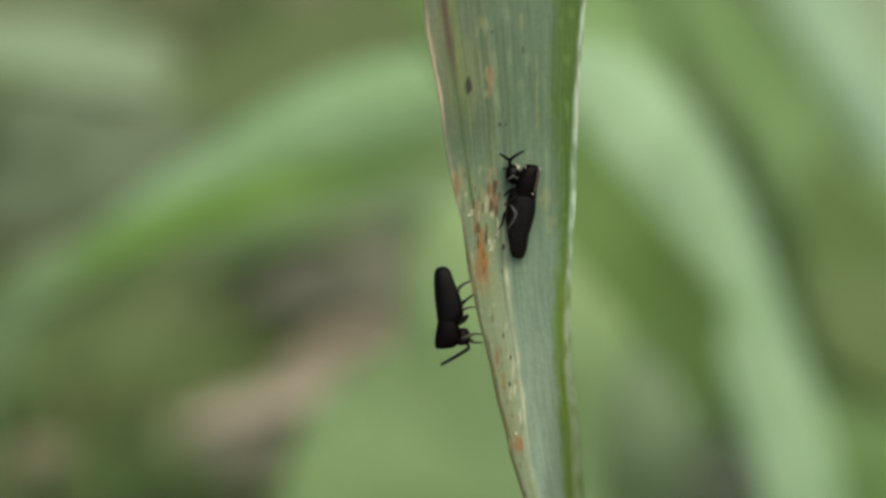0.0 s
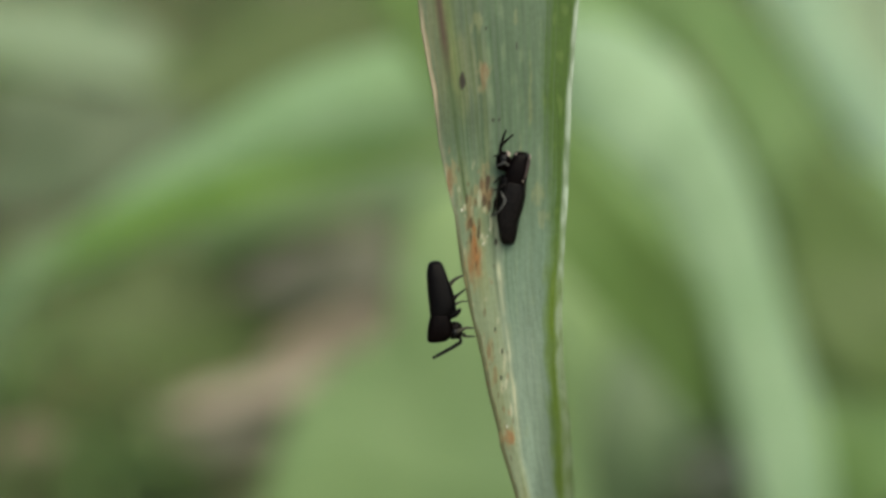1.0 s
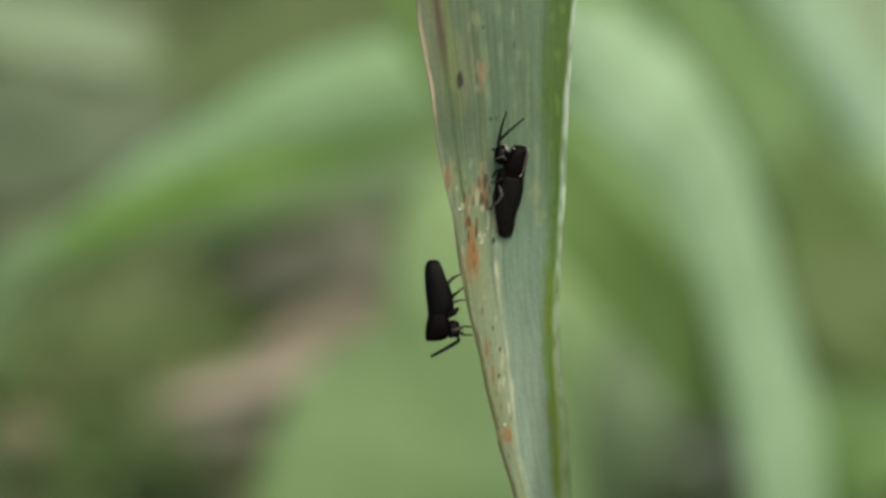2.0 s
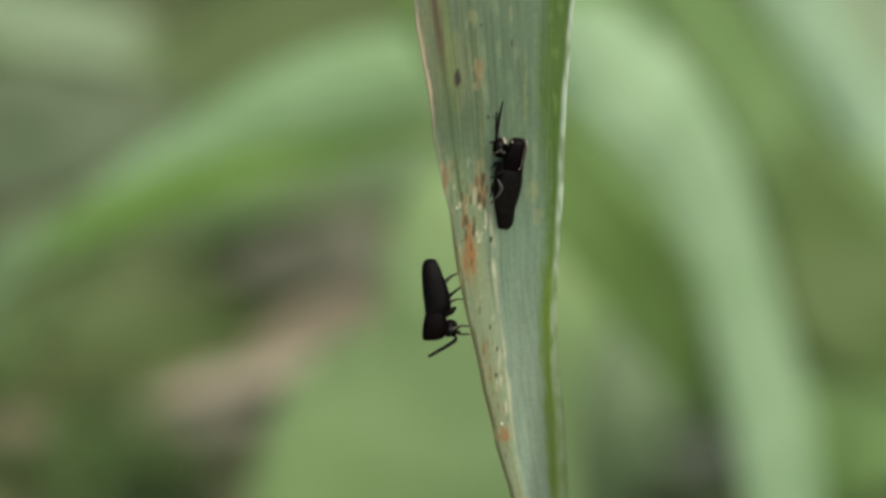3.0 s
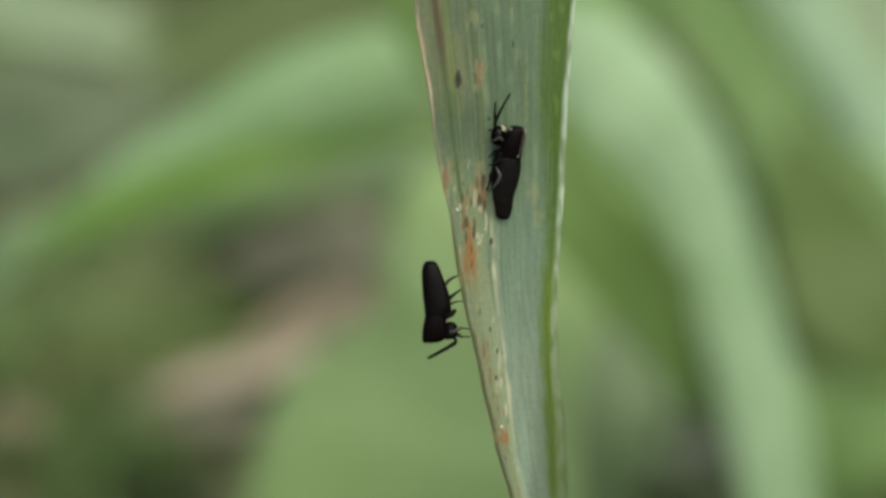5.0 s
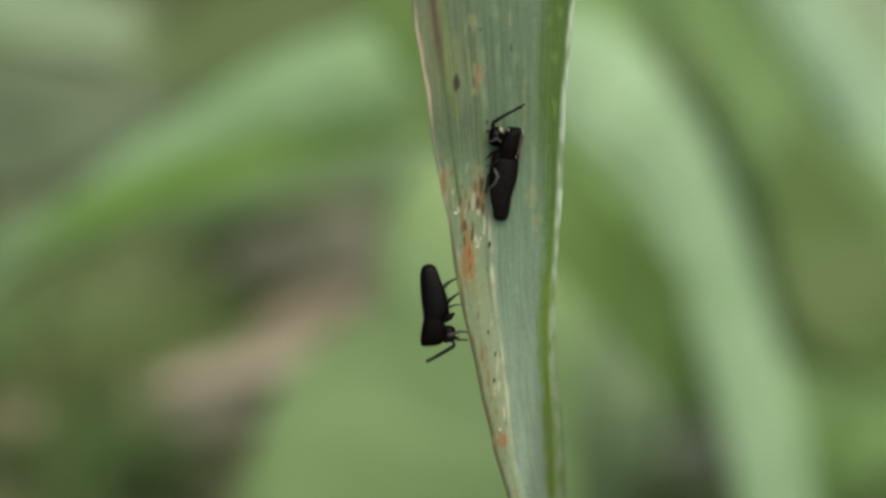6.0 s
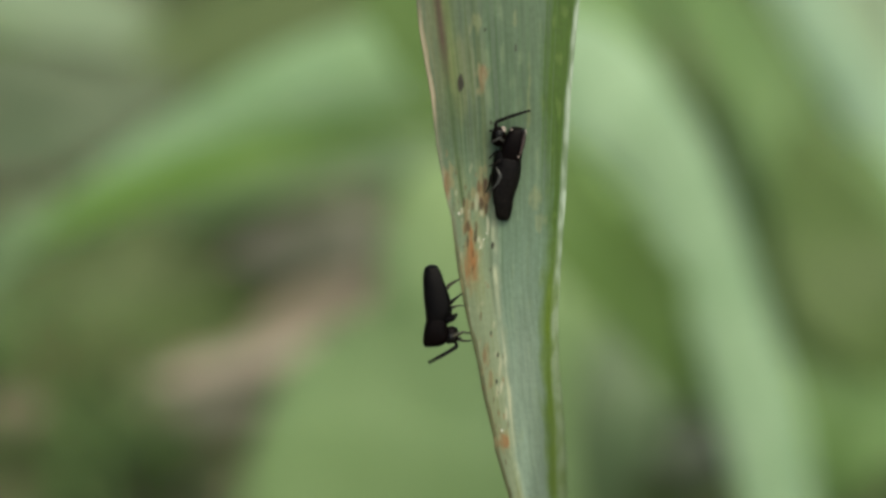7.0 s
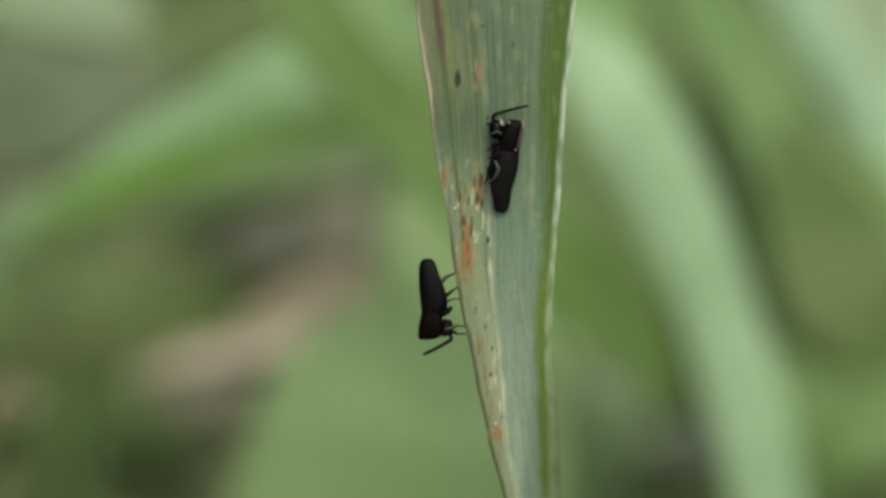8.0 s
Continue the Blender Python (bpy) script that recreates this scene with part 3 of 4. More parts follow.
def paint(me, d):
    s, q, h, from_left, from_right = d.T
    n = len(s)
    tone = np.empty((n, 3))
    tone[:] = np.stack([np.interp(h, [-8, 0, 8], c) for c in ((0.178, 0.136, 0.088), (0.240, 0.203, 0.138), (0.180, 0.138, 0.076))], 1)
    vein = np.array([noise.noise((a * 9, b * 0.06, 1)) for a, b in zip(s * 3, h)])
    vein2 = np.array([noise.noise((a * 26, b * 0.05, 5)) for a, b in zip(s * 3, h)])
    patch = np.array([noise.noise((a * 0.9, b * 0.22, 7)) for a, b in zip(q, h)])
    mottle = np.array([noise.noise((a * 2.2, b * 0.7, 11)) for a, b in zip(q, h)])
    tone *= (1 + (0.10 * vein + 0.13 * vein2) * np.interp(h, [-6, 2, 6], [0.8, 1.2, 2.0]) + 0.13 * patch + 0.07 * mottle)[:, None]

    def blend(mask, colour, amount=1.0):
        m = (np.clip(mask, 0, 1) * amount)[:, None]
        tone[:] = tone * (1 - m) + np.array(colour) * m

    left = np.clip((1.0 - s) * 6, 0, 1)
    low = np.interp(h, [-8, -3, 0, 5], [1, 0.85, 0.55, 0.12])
    # left flank yellowish, and paler low down for light on its turned side
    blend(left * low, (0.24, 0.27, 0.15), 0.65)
    blend(left * np.clip(patch * 3 + vein, 0, 1), (0.22, 0.23, 0.10), 0.4)
    blend(np.clip((vein2 - 0.2) * 3, 0, 1) * np.interp(h, [-4, 3], [0.25, 1]), (0.062, 0.112, 0.048), 0.75)
    blend(np.clip((mottle - 0.15) * 3, 0, 1) * np.clip(vein * 2 + 0.5, 0, 1), (0.21, 0.26, 0.14), 0.3)
    # left flank darker higher up
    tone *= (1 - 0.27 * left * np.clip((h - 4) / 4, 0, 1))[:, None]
    blend(np.clip((vein - 0.05) * 4, 0, 1) * left * np.clip((h - 3) / 4, 0, 1), (0.05, 0.082, 0.022), 0.45)
    blend(np.clip((-vein2 - 0.15) * 4, 0, 1) * np.interp(h, [-6, 4], [0.6, 0.3]), (0.23, 0.28, 0.21), 0.4)
    # green band and pale rim along the other side
    wide = np.interp(h, [-16, -8, 0, 6, 10, 16], [0.4, 0.42, 0.55, 0.95, 1.4, 1.6]) + 0.3 * mottle + 0.5 * vein2 * np.clip(h / 6, 0, 1)
    rim = np.interp(h, [-16, -12, -8, -3, 0, 6, 16], [0.8, 0.76, 0.68, 0.55, 0.46, 0.46, 0.34])
    fade = np.interp(h, [-4, 4], [0.75, 0.9])
    blend(np.clip((rim + wide + fade * 0.4 - from_right) / fade, 0, 1), (0.045, 0.097, 0.004), 0.96)
    blend(np.clip((rim + wide + 0.25 - from_right) / 0.7, 0, 1) * np.clip((2 - h) / 6, 0, 1), (0.115, 0.178, 0.018), 0.8)
    blend(np.clip((mottle - 0.3) * 4, 0, 1) * np.clip((rim + wide - from_right) / 0.6, 0, 1), (0.15, 0.21, 0.05), 0.25)
    blend(np.clip((rim - from_right) / 0.24, 0, 1) * np.clip(0.8 + mottle * 1.2, 0.4, 1) * np.interp(h, [-16, -2, 1, 12, 15, 16], [0.4, 0.58, 0.97, 1, 1.3, 1.3]), (0.40, 0.48, 0.38), 0.88)
    # midrib, thin and pale with painted glints, and painted crease shade beside it
    blend(np.exp(-((s - 0.9) / 0.05) ** 2) * np.interp(h, [-5, -3, 1, 3], [0, 0.8, 0.8, 0]), (0.085, 0.105, 0.05), 0.6)
    crest = np.exp(-((s - 1) / 0.045) ** 2) * np.clip(0.7 + 1.6 * mottle, 0.15, 1)
    blend(crest * np.interp(h, [-14, -10, -8, -5, -2, 1, 4], [0.1, 1, 0.9, 0.4, 1, 1, 0]), (0.48, 0.49, 0.33), 0.9)
    # dry tan edge, and the brown line beside it high up
    ragged = 0.32 + 0.16 * mottle
    edge = np.clip((ragged - from_left) / 0.2, 0, 1) * np.interp(h, [-2, 2, 6, 11, 16], [0.1, 0.4, 0.9, 0.95, 0.7]) * np.clip(0.85 + patch + 0.5 * mottle, 0.3, 1)
    blend(np.clip((1.3 - from_left) / 0.6, 0, 1) * np.clip((h - 6) / 5, 0, 1) * np.clip(0.7 + vein, 0.3, 1), (0.13, 0.14, 0.08), 0.6)
    blend(edge, (0.35, 0.29, 0.20), 0.95)
    # lower down a brown-green border, its shade painted in
    blend(np.clip((0.24 + 0.1 * mottle - from_left) / 0.12, 0, 1) * np.clip((3 - h) / 3, 0, 1), (0.075, 0.075, 0.028), 0.85)
    blend(np.exp(-((q - 0.35 - (15.9 - h) * 0.13) / 0.55) ** 2) * np.clip((h - 7) / 4, 0, 1), (0.13, 0.165, 0.045), 0.6)
    blend(np.exp(-((q - 0.07 - (15.5 - h) * 0.142) / 0.14) ** 2) * np.clip((h - 0) / 3, 0, 1), (0.052, 0.085, 0.03), 0.88)
    blend(np.exp(-((q - 0.07 - (15.5 - h) * 0.142) / 0.27) ** 2) * np.clip((h - 10) / 3, 0, 1), (0.062, 0.038, 0.021), 0.95)
    # rust stains: place across, height, half sizes
    for i, (a, b, ra, rb) in enumerate([(3.0, 10.8, 0.24, 0.75), (2.38, -0.7, 0.32, 1.7), (2.75, -1.3, 0.2, 0.9), (4.72, -12.4, 0.34, 0.5), (3.1, 3.6, 0.32, 0.9),
                                        (2.15, 2.0, 0.2, 0.9), (3.45, -6.9, 0.16, 0.6), (3.85, -8.6, 0.14, 0.5), (0.9, 4.1, 0.22, 0.9), (3.3, 2.9, 0.2, 0.6)]):
        ragged = soft_mask(q, h, a, b, ra * 1.6, rb * 1.3, 1.0, i)
        blend(ragged, (0.26, 0.22, 0.11), 0.5)
        blend(soft_mask(q, h, a, b, ra, rb, 0.6, i + 30) * np.clip(0.75 + mottle + vein, 0.35, 1), (0.27, 0.115, 0.04) if i in (1, 2, 3) else (0.17, 0.098, 0.045), 0.9 if i in (1, 3) else 0.7)
    for i, (a, b, ra, rb) in enumerate([(1.62, 10.4, 0.2, 0.55), (3.15, 13.8, 0.07, 0.12), (5.1, 12.7, 0.07, 0.25), (3.62, 7.95, 0.09, 0.16), (4.0, 7.95, 0.07, 0.13), (3.85, 0.1, 0.09, 0.22),
                                        (3.82, -5.5, 0.07, 0.15), (4.28, -6.9, 0.08, 0.17), (4.2, -8.6, 0.1, 0.22), (2.0, 3.8, 0.06, 0.2), (3.0, 3.0, 0.1, 0.25), (3.55, 3.2, 0.09, 0.3), (3.3, -9.0, 0.1, 0.15), (2.85, 3.9, 0.1, 0.3), (3.35, 4.1, 0.09, 0.2), (2.5, 2.6, 0.07, 0.25), (2.75, 1.4, 0.08, 0.3), (0.75, 3.3, 0.07, 0.25), (2.05, 1.1, 0.08, 0.35), (2.55, -0.4, 0.06, 0.3)]):
        blend(soft_mask(q, h, a, b, ra, rb, 0.6 if i < 9 else 1.4, i + 60), (0.018, 0.014, 0.008) if i < 9 else (0.10, 0.058, 0.028), 0.97 if i < 9 else 0.7)
    for i, (a, b, ra, rb) in enumerate([(2.5, 14.3, 0.35, 0.6), (6.0, 9.7, 0.1, 2.4), (6.6, 3.2, 0.4, 0.7), (6.8, 1.6, 0.35, 0.6), (5.0, 14.8, 0.12, 0.6), (5.4, 5.5, 0.1, 1.4)]):
        blend(soft_mask(q, h, a, b, ra, rb, 1.0, i + 90), (0.27, 0.27, 0.12), 0.28)
    for i, (a, b, ra, rb) in enumerate([(5.15, -9.9, 0.08, 1.0), (3.1, 0.2, 0.18, 0.25), (2.75, 2.9, 0.16, 0.5), (3.1, 2.2, 0.12, 0.3), (4.45, -7.6, 0.1, 0.7), (4.3, -9.4, 0.12, 0.4)]):
        blend(soft_mask(q, h, a, b, ra, rb, 0.6, i + 120), (0.45, 0.44, 0.31), 0.5)
    # dark brown crusts on the rust by the crease
    for i, (a, b, ra, rb) in enumerate([(3.3, 3.9, 0.15, 0.55), (3.05, 2.7, 0.13, 0.45), (2.2, 1.5, 0.1, 0.5), (3.4, 2.2, 0.1, 0.4), (2.72, 0.7, 0.1, 0.4), (2.2, 0.4, 0.07, 0.4), (1.95, 2.9, 0.07, 0.35), (3.75, -1.4, 0.06, 0.2)]):
        blend(soft_mask(q, h, a, b, ra, rb, 0.9, i + 150), (0.055, 0.034, 0.018), 0.8)
    for i, (a, b, ra, rb) in enumerate([(2.95, 0.5, 0.12, 0.22), (1.8, 2.3, 0.1, 0.25), (3.5, 1.3, 0.09, 0.6), (4.9, -10.6, 0.1, 0.5), (4.55, -9.0, 0.09, 0.5)]):
        blend(soft_mask(q, h, a, b, ra, rb, 0.7, i + 170), (0.46, 0.45, 0.33), 0.6)
    # small brown flecks and pale scuffs strewn over the worn flank
    rng = np.random.default_rng(17)
    for i in range(70):
        b = rng.uniform(-14, 6)
        l, c = profile(b, LEFT), profile(b, CREASE)
        a = l + (c - l) * rng.uniform(0.08, 0.95)
        near = abs(h - b) < 1.2
        if not near.any():
            continue
        mask = np.zeros(n)
        mask[near] = soft_mask(q[near], h[near], a, b, rng.uniform(0.04, 0.1), rng.uniform(0.08, 0.32), 0.8, i + 200)
        blend(mask, (0.10, 0.07, 0.035) if i % 3 == 0 else ((0.24, 0.15, 0.075) if i % 3 == 1 else (0.36, 0.36, 0.25)), 0.3 + 0.35 * rng.random())
    layer = me.color_attributes.new("tone", "FLOAT_COLOR", "POINT")
    layer.data.foreach_set("color", np.concatenate([tone, np.ones((n, 1))], 1).ravel())


leaf_tip()


# ---- beetles; millimetres, y forward, z to the back ----
def limb(name, points, mat, parent, size, label=""):
    """A leg or feeler whose own origin is its first joint."""
    o = Vector(points[0][:3])
    v, f = tube([(*((Vector(p[:3]) - o) * size), p[3] * size) for p in points], 8, True)
    ob = mesh_object(name, v, f, mat, parent, label)
    ob.location = o * size
    return ob


def beads(count, length, r, size):
    """A jointed feeler along +z, thick at the root, a little bowed."""
    verts, faces = [], []

    def at(z):
        return 0.03 * math.sin(math.pi * min(1.0, z / length)) * size

    for i in range(count):
        a, b = length * i / count, length * (i + 1) / count
        rr = r * (1.12 - 0.5 * (i / (count - 1)) ** 1.3)
        v, f = tube([(0, at(a), a * size, rr * 0.55 * size), (0, at(a + (b - a) * 0.35), (a + (b - a) * 0.35) * size, rr * 0.85 * size),
                     (0, at(a + (b - a) * 0.75), (a + (b - a) * 0.75) * size, rr * size), (0, at(b), b * size, rr * 0.55 * size)], 8)
        faces += [tuple(j + len(verts) for j in face) for face in f]
        verts += v
    return verts, faces


def beetle(label, m, size, legs, feelers, marked=False, nod=0.0, lift=0.0, arch=0.0, slim=0.0, long=1.0, high=1.0, waist=0.0):
    """legs: (hip y, hip z, side, [joints out, y, z], material, thickness); feelers: (side, elbow y, elbow z, angle)."""
    mm = size / 1000
    bug = empty("beetle", m, label, "beetle", "beetles on the leaf")
    v, f = loft([(-2.8, 0.28, 0.2, 0.16), (-2.3, 0.18, 0.4, 0.45), (-1.2, -0.02, 0.5, 0.72 - slim * 0.3), (-0.4, -0.16 + slim * 0.2, 0.54, 0.76 - slim * 0.3), (0.2, -0.2 + slim * 0.2, 0.52, 0.68 - slim * 0.2), (0.6, -0.15 + waist / 2, 0.42, 0.5 - waist / 2)], mm)
    mesh_object("abdomen", v, f, SHELL, bug)
    covers = [(y, (top + low) / 2, w, (top - low) / 2) for y, top, low, w in (
        (-3.12, 0.46, 0.3, 0.03), (-3.07, 0.68, 0.06, 0.22), (-2.9, 0.86 - slim * 0.1, -0.18, 0.38), (-2.4, 0.95 - slim * 0.2, -0.46 + slim * 0.2, 0.51), (-1.8, 0.92 - slim * 0.2, -0.68 + slim * 0.15, 0.58), (-1.0, 0.85 + arch / 2, -0.9 + arch / 2 + slim * 0.35, 0.63), (-0.4, 0.76 + arch, -0.98 + arch + slim * 0.55, 0.64), (0.0, 0.71 + arch, -0.98 + arch + slim * 0.65 + waist * 0.6, 0.62), (0.25, 0.68 + arch, -0.94 + arch + slim * 0.5 + waist, 0.59))]
    for a, b in ((-38, 89.2), (90.8, 218)):
        v, f = loft(covers, mm, 18, a, b, 2.5)
        solid(mesh_object("wing_cover", v, f, LIT_SHELL if marked else SHELL, bug, "brownish black wing cover, sheen painted in" if marked else "dull black wing cover"), 0.05 * mm)
    v, f = loft([(y, (top + low) / 2, w, (top - low) / 2) for y, top, low, w in (
        (0.05, 0.66 + arch, -0.75 + arch + slim * 0.3 + waist, 0.55), (0.3, 0.68 + arch, -0.82 + arch + slim * 0.5 + waist, 0.6), (0.9, 0.79 + arch / 2, -0.82 + arch / 2 + slim * 0.8 + waist * 0.5, 0.63), (1.4, 0.84, -0.78 + slim * 1.45, 0.58), (1.75, 0.84, -0.58 + slim * 1.3, 0.5), (1.92, 0.8, -0.3 + slim * 0.75, 0.4), (1.98, 0.75, -0.05 + slim * 0.3, 0.3), (2.02, 0.7, 0.3, 0.2))], mm, 28, power=3.0)
    shield = mesh_object("shield", v, f, SHIELD, bug, "glossy black neck shield")
    if marked:
        for side in (-1, 1):
            # pale marks; the front ones stand in for white highlights
            for y, z, l, r in ((0.48, 0.66, 0.1, 0.055), (1.8, 0.86, 0.13, 0.05), (1.84, 0.0, 0.07, 0.05)):
                v, f = loft([(-l, 0, 0.01, 0.01), (-l * 0.6, 0, r * 0.8, r), (l * 0.5, 0, r * 0.8, r), (l, 0, 0.01, 0.01)], mm, 10)
                ob = mesh_object("mark", v, f, RIM, shield, "small pale shoulder mark with painted highlight")
                ob.location = (side * (0.52 if y < 1 else 0.4) * mm, y * mm, z * mm)
        v, f = loft([(0.42, 0.66, 0.04, 0.03), (0.6, 0.7, 0.16, 0.09), (1.0, 0.76, 0.2, 0.11), (1.5, 0.8, 0.18, 0.1), (1.78, 0.78, 0.1, 0.06), (1.86, 0.76, 0.03, 0.03)], mm, 14)
        ob = mesh_object("margin", v, f, MARGIN, shield, "horn-coloured translucent side margin")
        ob.location = (-0.36 * mm, 0, 0.03 * mm)
        v, f = loft([(1.66, 0.72, 0.03, 0.03), (1.72, 0.72, 0.1, 0.1), (1.84, 0.7, 0.12, 0.12), (1.96, 0.68, 0.08, 0.09), (2.0, 0.67, 0.02, 0.02)], mm, 14)
        ob = mesh_object("corner", v, f, EYE, shield, "glossy black front corner")
        ob.location = (-0.36 * mm, 0, 0)
    v, f = loft([(0.72, -0.95, 0.1, 0.12), (0.85, -0.98, 0.32, 0.36), (1.2, -1.0, 0.42, 0.44), (1.5, -1.02, 0.4, 0.42), (1.74, -1.05, 0.27, 0.28), (1.8, -1.07, 0.1, 0.1)], mm, 20)
    head = mesh_object("head", v, f, SHIELD, bug)
    head.location = (0, nod * mm, lift * mm)
    v, f = loft([(1.3, -0.8, 0.1, 0.1), (1.45, -0.78, 0.26, 0.16), (1.7, -0.8, 0.28, 0.15), (1.84, -0.84, 0.1, 0.08)], mm, 14)
    mesh_object("face", v, f, FACE if marked else LIMB, head, "pale brown brow" if marked else "dark brow")
    for side in (-1, 1):
        v, f = loft([(1.15, -1.0, 0.02, 0.02), (1.2, -1.0, 0.12, 0.17), (1.38, -1.0, 0.16, 0.21), (1.56, -1.0, 0.12, 0.17), (1.61, -1.0, 0.02, 0.02)], mm, 14)
        ob = mesh_object("eye", v, f, EYE, head)
        ob.location = (side * 0.34 * mm, 0, 0)
        v, f = tube([(side * 0.12 * mm, 1.35 * mm, -1.3 * mm, 0.05 * mm), (side * 0.14 * mm, 1.5 * mm, -1.5 * mm, 0.045 * mm), (side * 0.1 * mm, 1.42 * mm, -1.62 * mm, 0.03 * mm)], 6)
        mesh_object("mouthpart", v, f, LIMB, head)
    made = {"bug": bug, "feelers": [], "legs": []}
    for side, y, z, angle in feelers:
        scape = limb("antenna", [(side * 0.16, 1.55 + nod, -1.15 + lift, 0.08), (side * 0.2, (1.6 + nod + y) / 2, (z - 1.15 + lift) / 2 - 0.05, 0.1), (side * 0.22, y, z, 0.085)], LIMB, bug, mm)
        v, f = beads(9, 2.05, 0.092, mm)
        ob = mesh_object("flagellum", v, f, LIMB, scape)
        ob.matrix_basis = Matrix.Translation((side * 0.06 * mm, (y - 1.55 - nod) * mm, (z + 1.15 - lift) * mm)) @ pose(0, 0, 0, angle, 0, 0)
        made["feelers"].append(ob)
    for y, z, side, path, mat, thick in legs:
        pts = [(side * 0.34, y, z, 0.1 * thick)]
        for i, (out, py, pz) in enumerate(path):
            pts.append((side * out, py, pz, (0.095, 0.06, 0.04)[i] * thick))
        made["legs"].append(limb("leg", pts, mat, bug, mm, "" if mat in (LIMB, SHELL) else "grey horn-coloured leg"))
    # build: long and low, or short and high
    for ob in bug.children_recursive:
        grow = Matrix.Diagonal((high, long, high, 1))
        ob.location = grow @ ob.location if ob.parent is bug or ob.name.startswith(("mark", "eye")) else ob.location
        if not ob.name.startswith(("antenna", "flagellum", "leg")):
            ob.data.transform(grow)
    return made


def standing(x, y, dep, forward, roll=0.0):
    """Pose of a beetle on the stage (mm): forward: degrees from up towards the right of its long axis; its back to the right, or to the left when it heads down."""
    f = Vector((math.sin(radians(forward)), math.cos(radians(forward)), 0))
    b = Vector((math.cos(radians(forward)), -math.sin(radians(forward)), 0))
    s = f.cross(b)
    turn = Matrix((s, f, b)).transposed().to_4x4()
    return STAGE @ Matrix.Translation((x / 1000, y / 1000, -REACH - dep / 1000)) @ turn @ pose(0, 0, 0, 0, roll, 0)


WALKER = beetle("small black beetle walking up the leaf crease", standing(4.81, 3.0, -0.25, 9), 1.12,
    [(1.15, -0.35, -1, [(0.5, 1.3, -0.6), (0.46, 1.12, -0.85), (0.42, 1.0, -1.05)], PALE_LIMB, 0.8), (1.0, -0.5, 1, [(0.42, 1.2, -0.6), (0.4, 0.9, -0.8), (0.35, 0.95, -0.95)], LIMB, 0.9),
     (0.15, -0.35, -1, [(0.55, 0.1, -0.4), (0.5, -0.2, -0.72), (0.45, -0.3, -0.95)], LIMB, 0.85), (0.2, -0.5, 1, [(0.42, 0.45, -0.7), (0.36, 0.2, -0.85), (0.3, 0.05, -0.98)], LIMB, 0.9),
     (-0.28, -0.5, -1, [(0.6, -0.72, -0.2), (0.66, -1.12, -0.3), (0.52, -1.75, -0.7)], PALE_LIMB, 1.0), (-0.5, -0.5, 1, [(0.42, -0.9, -0.7), (0.36, -1.5, -0.68), (0.3, -1.85, -0.82)], LIMB, 0.9)],
    [(-1, 2.1, -0.98, -40), (1, 2.1, -0.98, 0)], marked=True, nod=0.08, lift=0.32, arch=0.24, slim=0.34, long=1.05, high=0.94)

SITTER = beetle("small black beetle head down on the leaf edge", standing(0, 0, -1.4, 184), 1.0,
    [(1.3, -0.95, -1, [(0.4, 1.12, -1.35), (0.36, 1.0, -1.62), (0.3, 1.05, -2.1)], HORN_LIMB, 1.25), (1.4, -1.0, 1, [(0.42, 1.5, -1.3), (0.36, 1.62, -1.65), (0.3, 1.6, -2.2)], HORN_LIMB, 1.25),
     (0.35, -0.55, -1, [(0.42, 0.12, -0.95), (0.42, -0.08, -1.15), (0.4, -0.16, -1.22)], SHELL, 2.1), (-0.3, -0.7, 1, [(0.42, -0.5, -1.05), (0.36, -0.6, -1.3), (0.3, -0.62, -1.75)], HORN_LIMB, 0.9),
     (-0.55, -0.62, -1, [(0.46, -0.9, -0.85), (0.4, -1.12, -1.12), (0.34, -1.42, -1.5)], LIMB, 1.3), (-1.5, -0.45, 1, [(0.42, -1.9, -0.72), (0.36, -2.12, -1.05), (0.3, -2.32, -1.5)], HORN_LIMB, 1.25)],
    [(-1, 1.96, -1.32, -32), (1, 1.94, -1.3, -31)], lift=0.06, nod=-0.05, waist=0.22)
SITTER["bug"].matrix_basis = standing(0.35, -4.24, -1.4, 181)


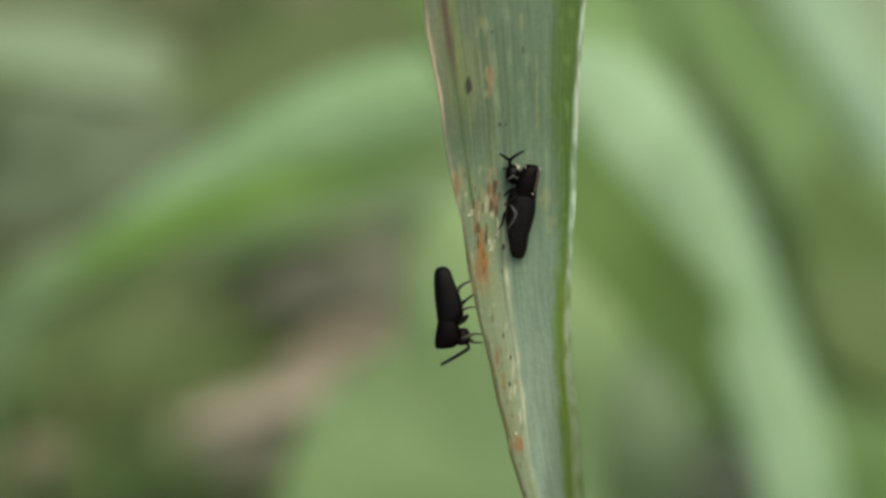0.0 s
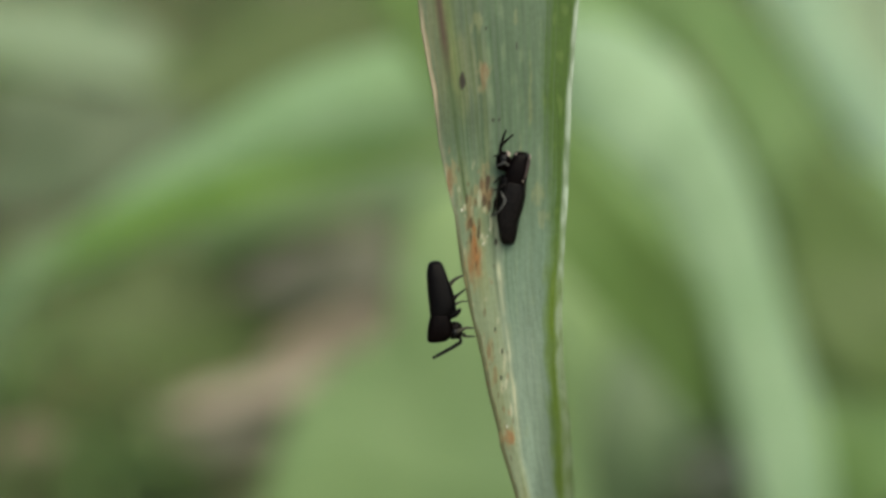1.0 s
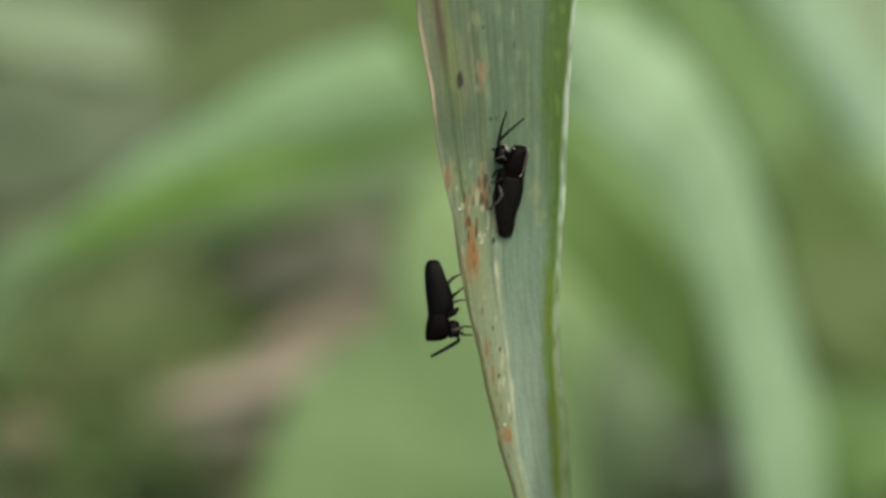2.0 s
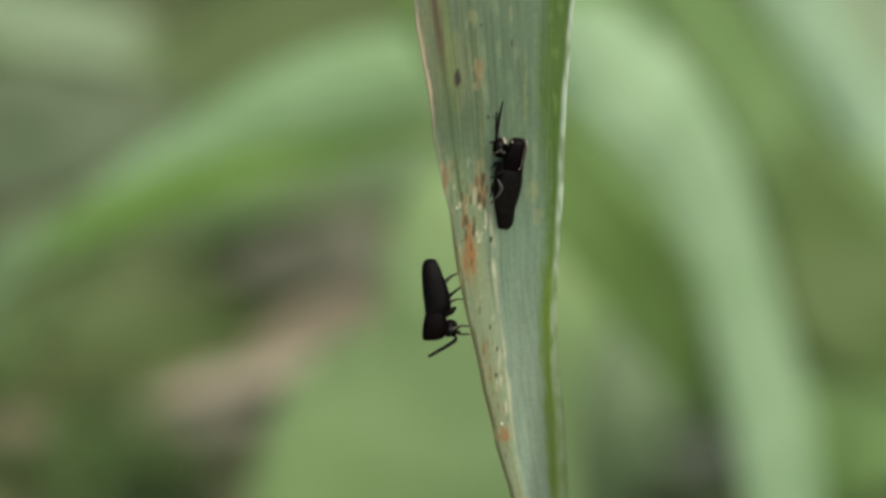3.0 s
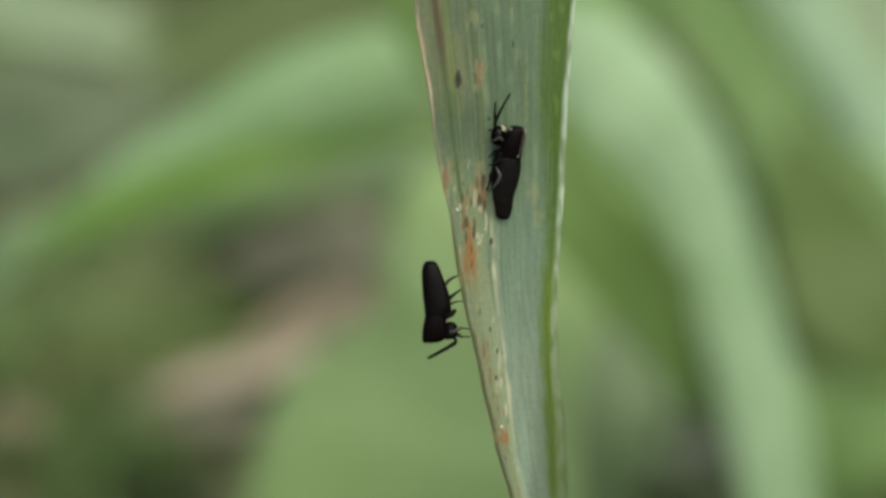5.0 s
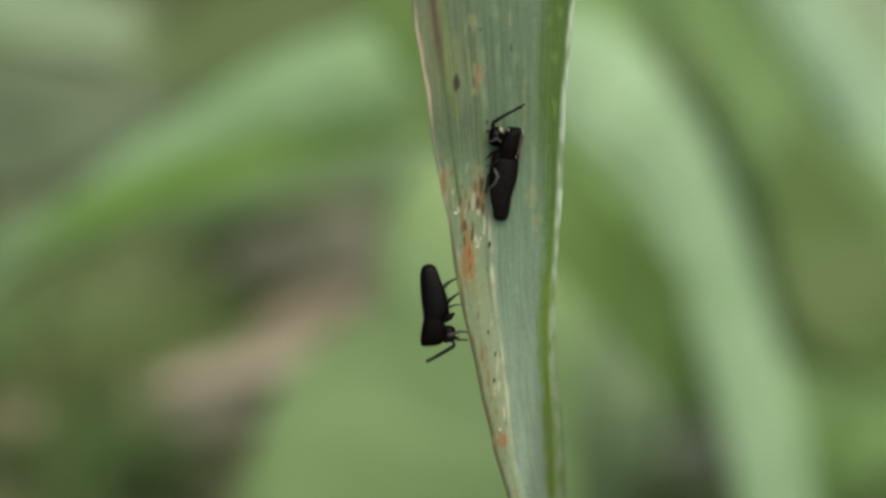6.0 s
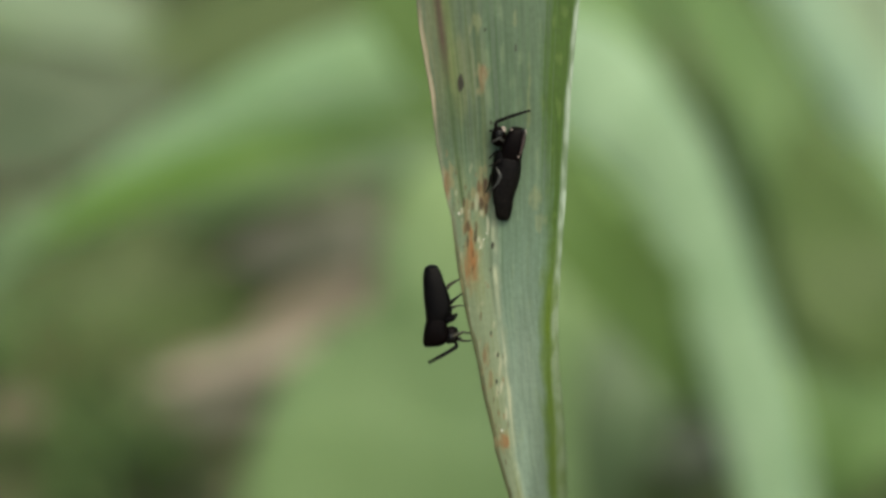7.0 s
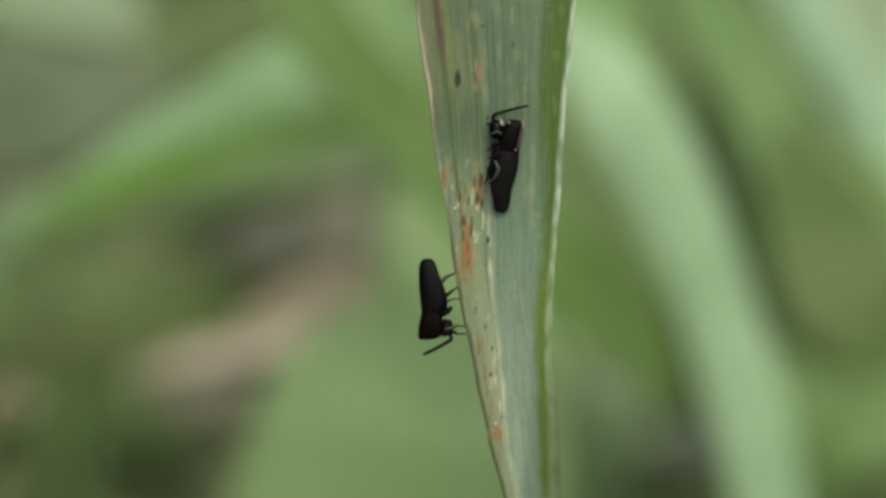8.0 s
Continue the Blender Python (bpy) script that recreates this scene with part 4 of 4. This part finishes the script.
def motions():
    # the walking beetle: seconds, place in mm, heading, turn about its back
    way = [(0.0, 5.26, 2.34, 7.8, 6), (0.6, 5.19, 2.62, 8.2, 6), (1.0, 5.10, 2.87, 8, 6), (1.5, 5.09, 3.02, 8.5, 8), (3.0, 5.19, 3.6, 7, 15), (3.5, 5.18, 3.67, 7.5, 17),
           (4.0, 5.18, 3.95, 8, 18), (4.5, 5.1, 4.27, 7.5, 14), (6.0, 5.0, 4.6, 7.3, 9), (6.5, 4.95, 4.66, 7.3, 8), (7.0, 4.93, 4.66, 7.3, 8), (7.5, 4.96, 4.7, 7.3, 8), (8.0, 5.04, 4.84, 6.3, 8)]
    walk(WALKER["bug"], [(t, standing(x - 0.38, y + 0.75, -0.25, a + 1.2) @ pose(0, 0, 0, 0, 0, c)) for t, x, y, a, c in way])
    # its feelers: seconds and degrees from straight ahead towards its back, and away from the viewer
    near = [(0.0, 43, -65), (0.2, 12, -55), (0.4, 14, -50), (0.6, 32, -30), (0.8, 14, -45), (1.0, 4, -60), (1.2, 12, -5), (1.5, 27, 0), (1.7, 43, -15), (2.2, 25, -20), (2.8, -7, -30), (3.0, 0, -15), (3.2, -6, -35), (3.4, 34, -15), (3.6, 52, -10),
            (3.8, 37, 0), (4.0, 4, -48), (4.2, 30, -45), (4.4, 21, -35), (4.5, 9, -38), (4.7, 5, -35), (5.2, 28, -20), (5.8, 52, -10), (6.0, 50, -5), (6.2, 59, 0), (6.5, 58, 0), (7.0, 62, 0), (7.5, 63, 0), (8.0, 66, 0)]
    far = [(0.0, -66, -70), (0.4, -20, -50), (0.8, 40, -64), (1.0, 32, -62), (1.2, 14, -20), (1.7, 40, -25), (2.2, -30, -40), (2.8, -80, -65), (3.0, -10, -45), (3.2, 0, -38), (3.4, -70, -60), (3.5, -85, -62), (3.6, -15, -50), (3.8, -65, -58), (4.0, -10, -66), (4.2, -35, -60), (4.5, -38, -64), (5.2, 0, -50), (5.8, 35, -55), (6.2, 59, 2), (7.0, 62, 2), (8.0, 66, 2)]
    for ob, rows in zip(WALKER["feelers"], (near, far)):
        place = ob.matrix_basis.translation.copy()
        walk(ob, [(t, Matrix.Translation(place) @ pose(0, 0, 0, a - 90, 0, 0) @ pose(0, 0, 0, 0, b, 0)) for t, a, b in rows])
    # its legs step in turn while it climbs
    for i, ob in enumerate(WALKER["legs"]):
        place = ob.location.copy()
        rows = [(k * 0.4, Matrix.Translation(place) @ pose(0, 0, 0, (6 if (k + i) % 2 else -6) * (1 if k < 12 else 0.15), 0, 0)) for k in range(21)]
        walk(ob, rows)
    # the sitting beetle trembles its feelers a little
    for ob, a in zip(SITTER["feelers"], (-32, -31)):
        place = ob.matrix_basis.translation.copy()
        walk(ob, [(t, Matrix.Translation(place) @ pose(0, 0, 0, a + d, 0, 0)) for t, d in ((0, 0), (1.5, 1), (3.5, -1), (4.5, 1), (6.5, 0), (8, 1))])
    # the dark leaf leans in the wind and its bent tip swings out in two gusts
    axis = STAGE.to_3x3() @ Vector((0, 0, 1))

    def swing(ob, foot, rows):
        walk(ob, [(t, Matrix.Translation(foot) @ Matrix.Rotation(radians(a), 4, axis) @ Matrix.Translation(-foot)) for t, a in rows])

    swing(SWAY, spot(300, -520, 0.455), [(0.0, 0), (0.7, 0.2), (1.5, 0.4), (3.0, 0.2), (4.5, 0.3), (5.8, 0.5), (6.2, 0.9), (6.6, 0.9), (7.0, 0.6), (7.5, 0.5), (8.0, 0.9)])
    swing(SWAY_TIP, spot(264, -140, 0.345), [(0.0, 0.8), (1.5, 2.0), (2.1, 1.2), (3.0, 0.4), (3.8, 1.2), (4.7, 1.2), (5.4, 1.6), (5.8, 1.8), (5.9, 6.5), (6.0, 1.8), (6.1, 1.6), (6.2, 9.0), (6.3, 5.0), (6.4, 2.3), (6.5, 3.1), (6.6, 8.8), (6.7, 6.9), (6.8, 5.7), (7.0, 2.7), (7.1, 1.6), (7.2, 6.5), (7.3, 4.5), (7.4, 2.3), (7.5, 1.8), (7.6, 3.9), (7.7, 6.5), (7.8, 6.9), (7.9, 7.3), (8.0, 9.0)])
    swing(SWAY_SIDE, spot(222, -90, 0.305), [(0.0, 0), (1.5, 0), (2.1, 0), (3.0, 0), (3.8, 0), (4.7, 0), (5.4, 0), (5.8, 0), (5.9, -11.1), (6.0, 0), (6.1, 0), (6.2, -18), (6.3, -6.9), (6.4, 0), (6.5, -1.7), (6.6, -17.4), (6.7, -12.2), (6.8, -8.9), (7.0, -0.6), (7.1, 0), (7.2, -11.1), (7.3, -5.5), (7.4, 0), (7.5, 0), (7.6, -3.9), (7.7, -11.1), (7.8, -12.2), (7.9, -13.3), (8.0, -18)])
    swing(ARCH_TIP, spot(309, -270, 0.33), [(0.0, 0), (0.7, -1.8), (1.5, -3.2), (2.8, -3.2), (3.7, -2.2), (4.2, -2.6), (4.7, -2), (5.8, -0.8), (6.2, 0.3), (6.6, 1), (7.0, 0.4), (7.5, -0.3), (8.0, 1.4)])


motions()
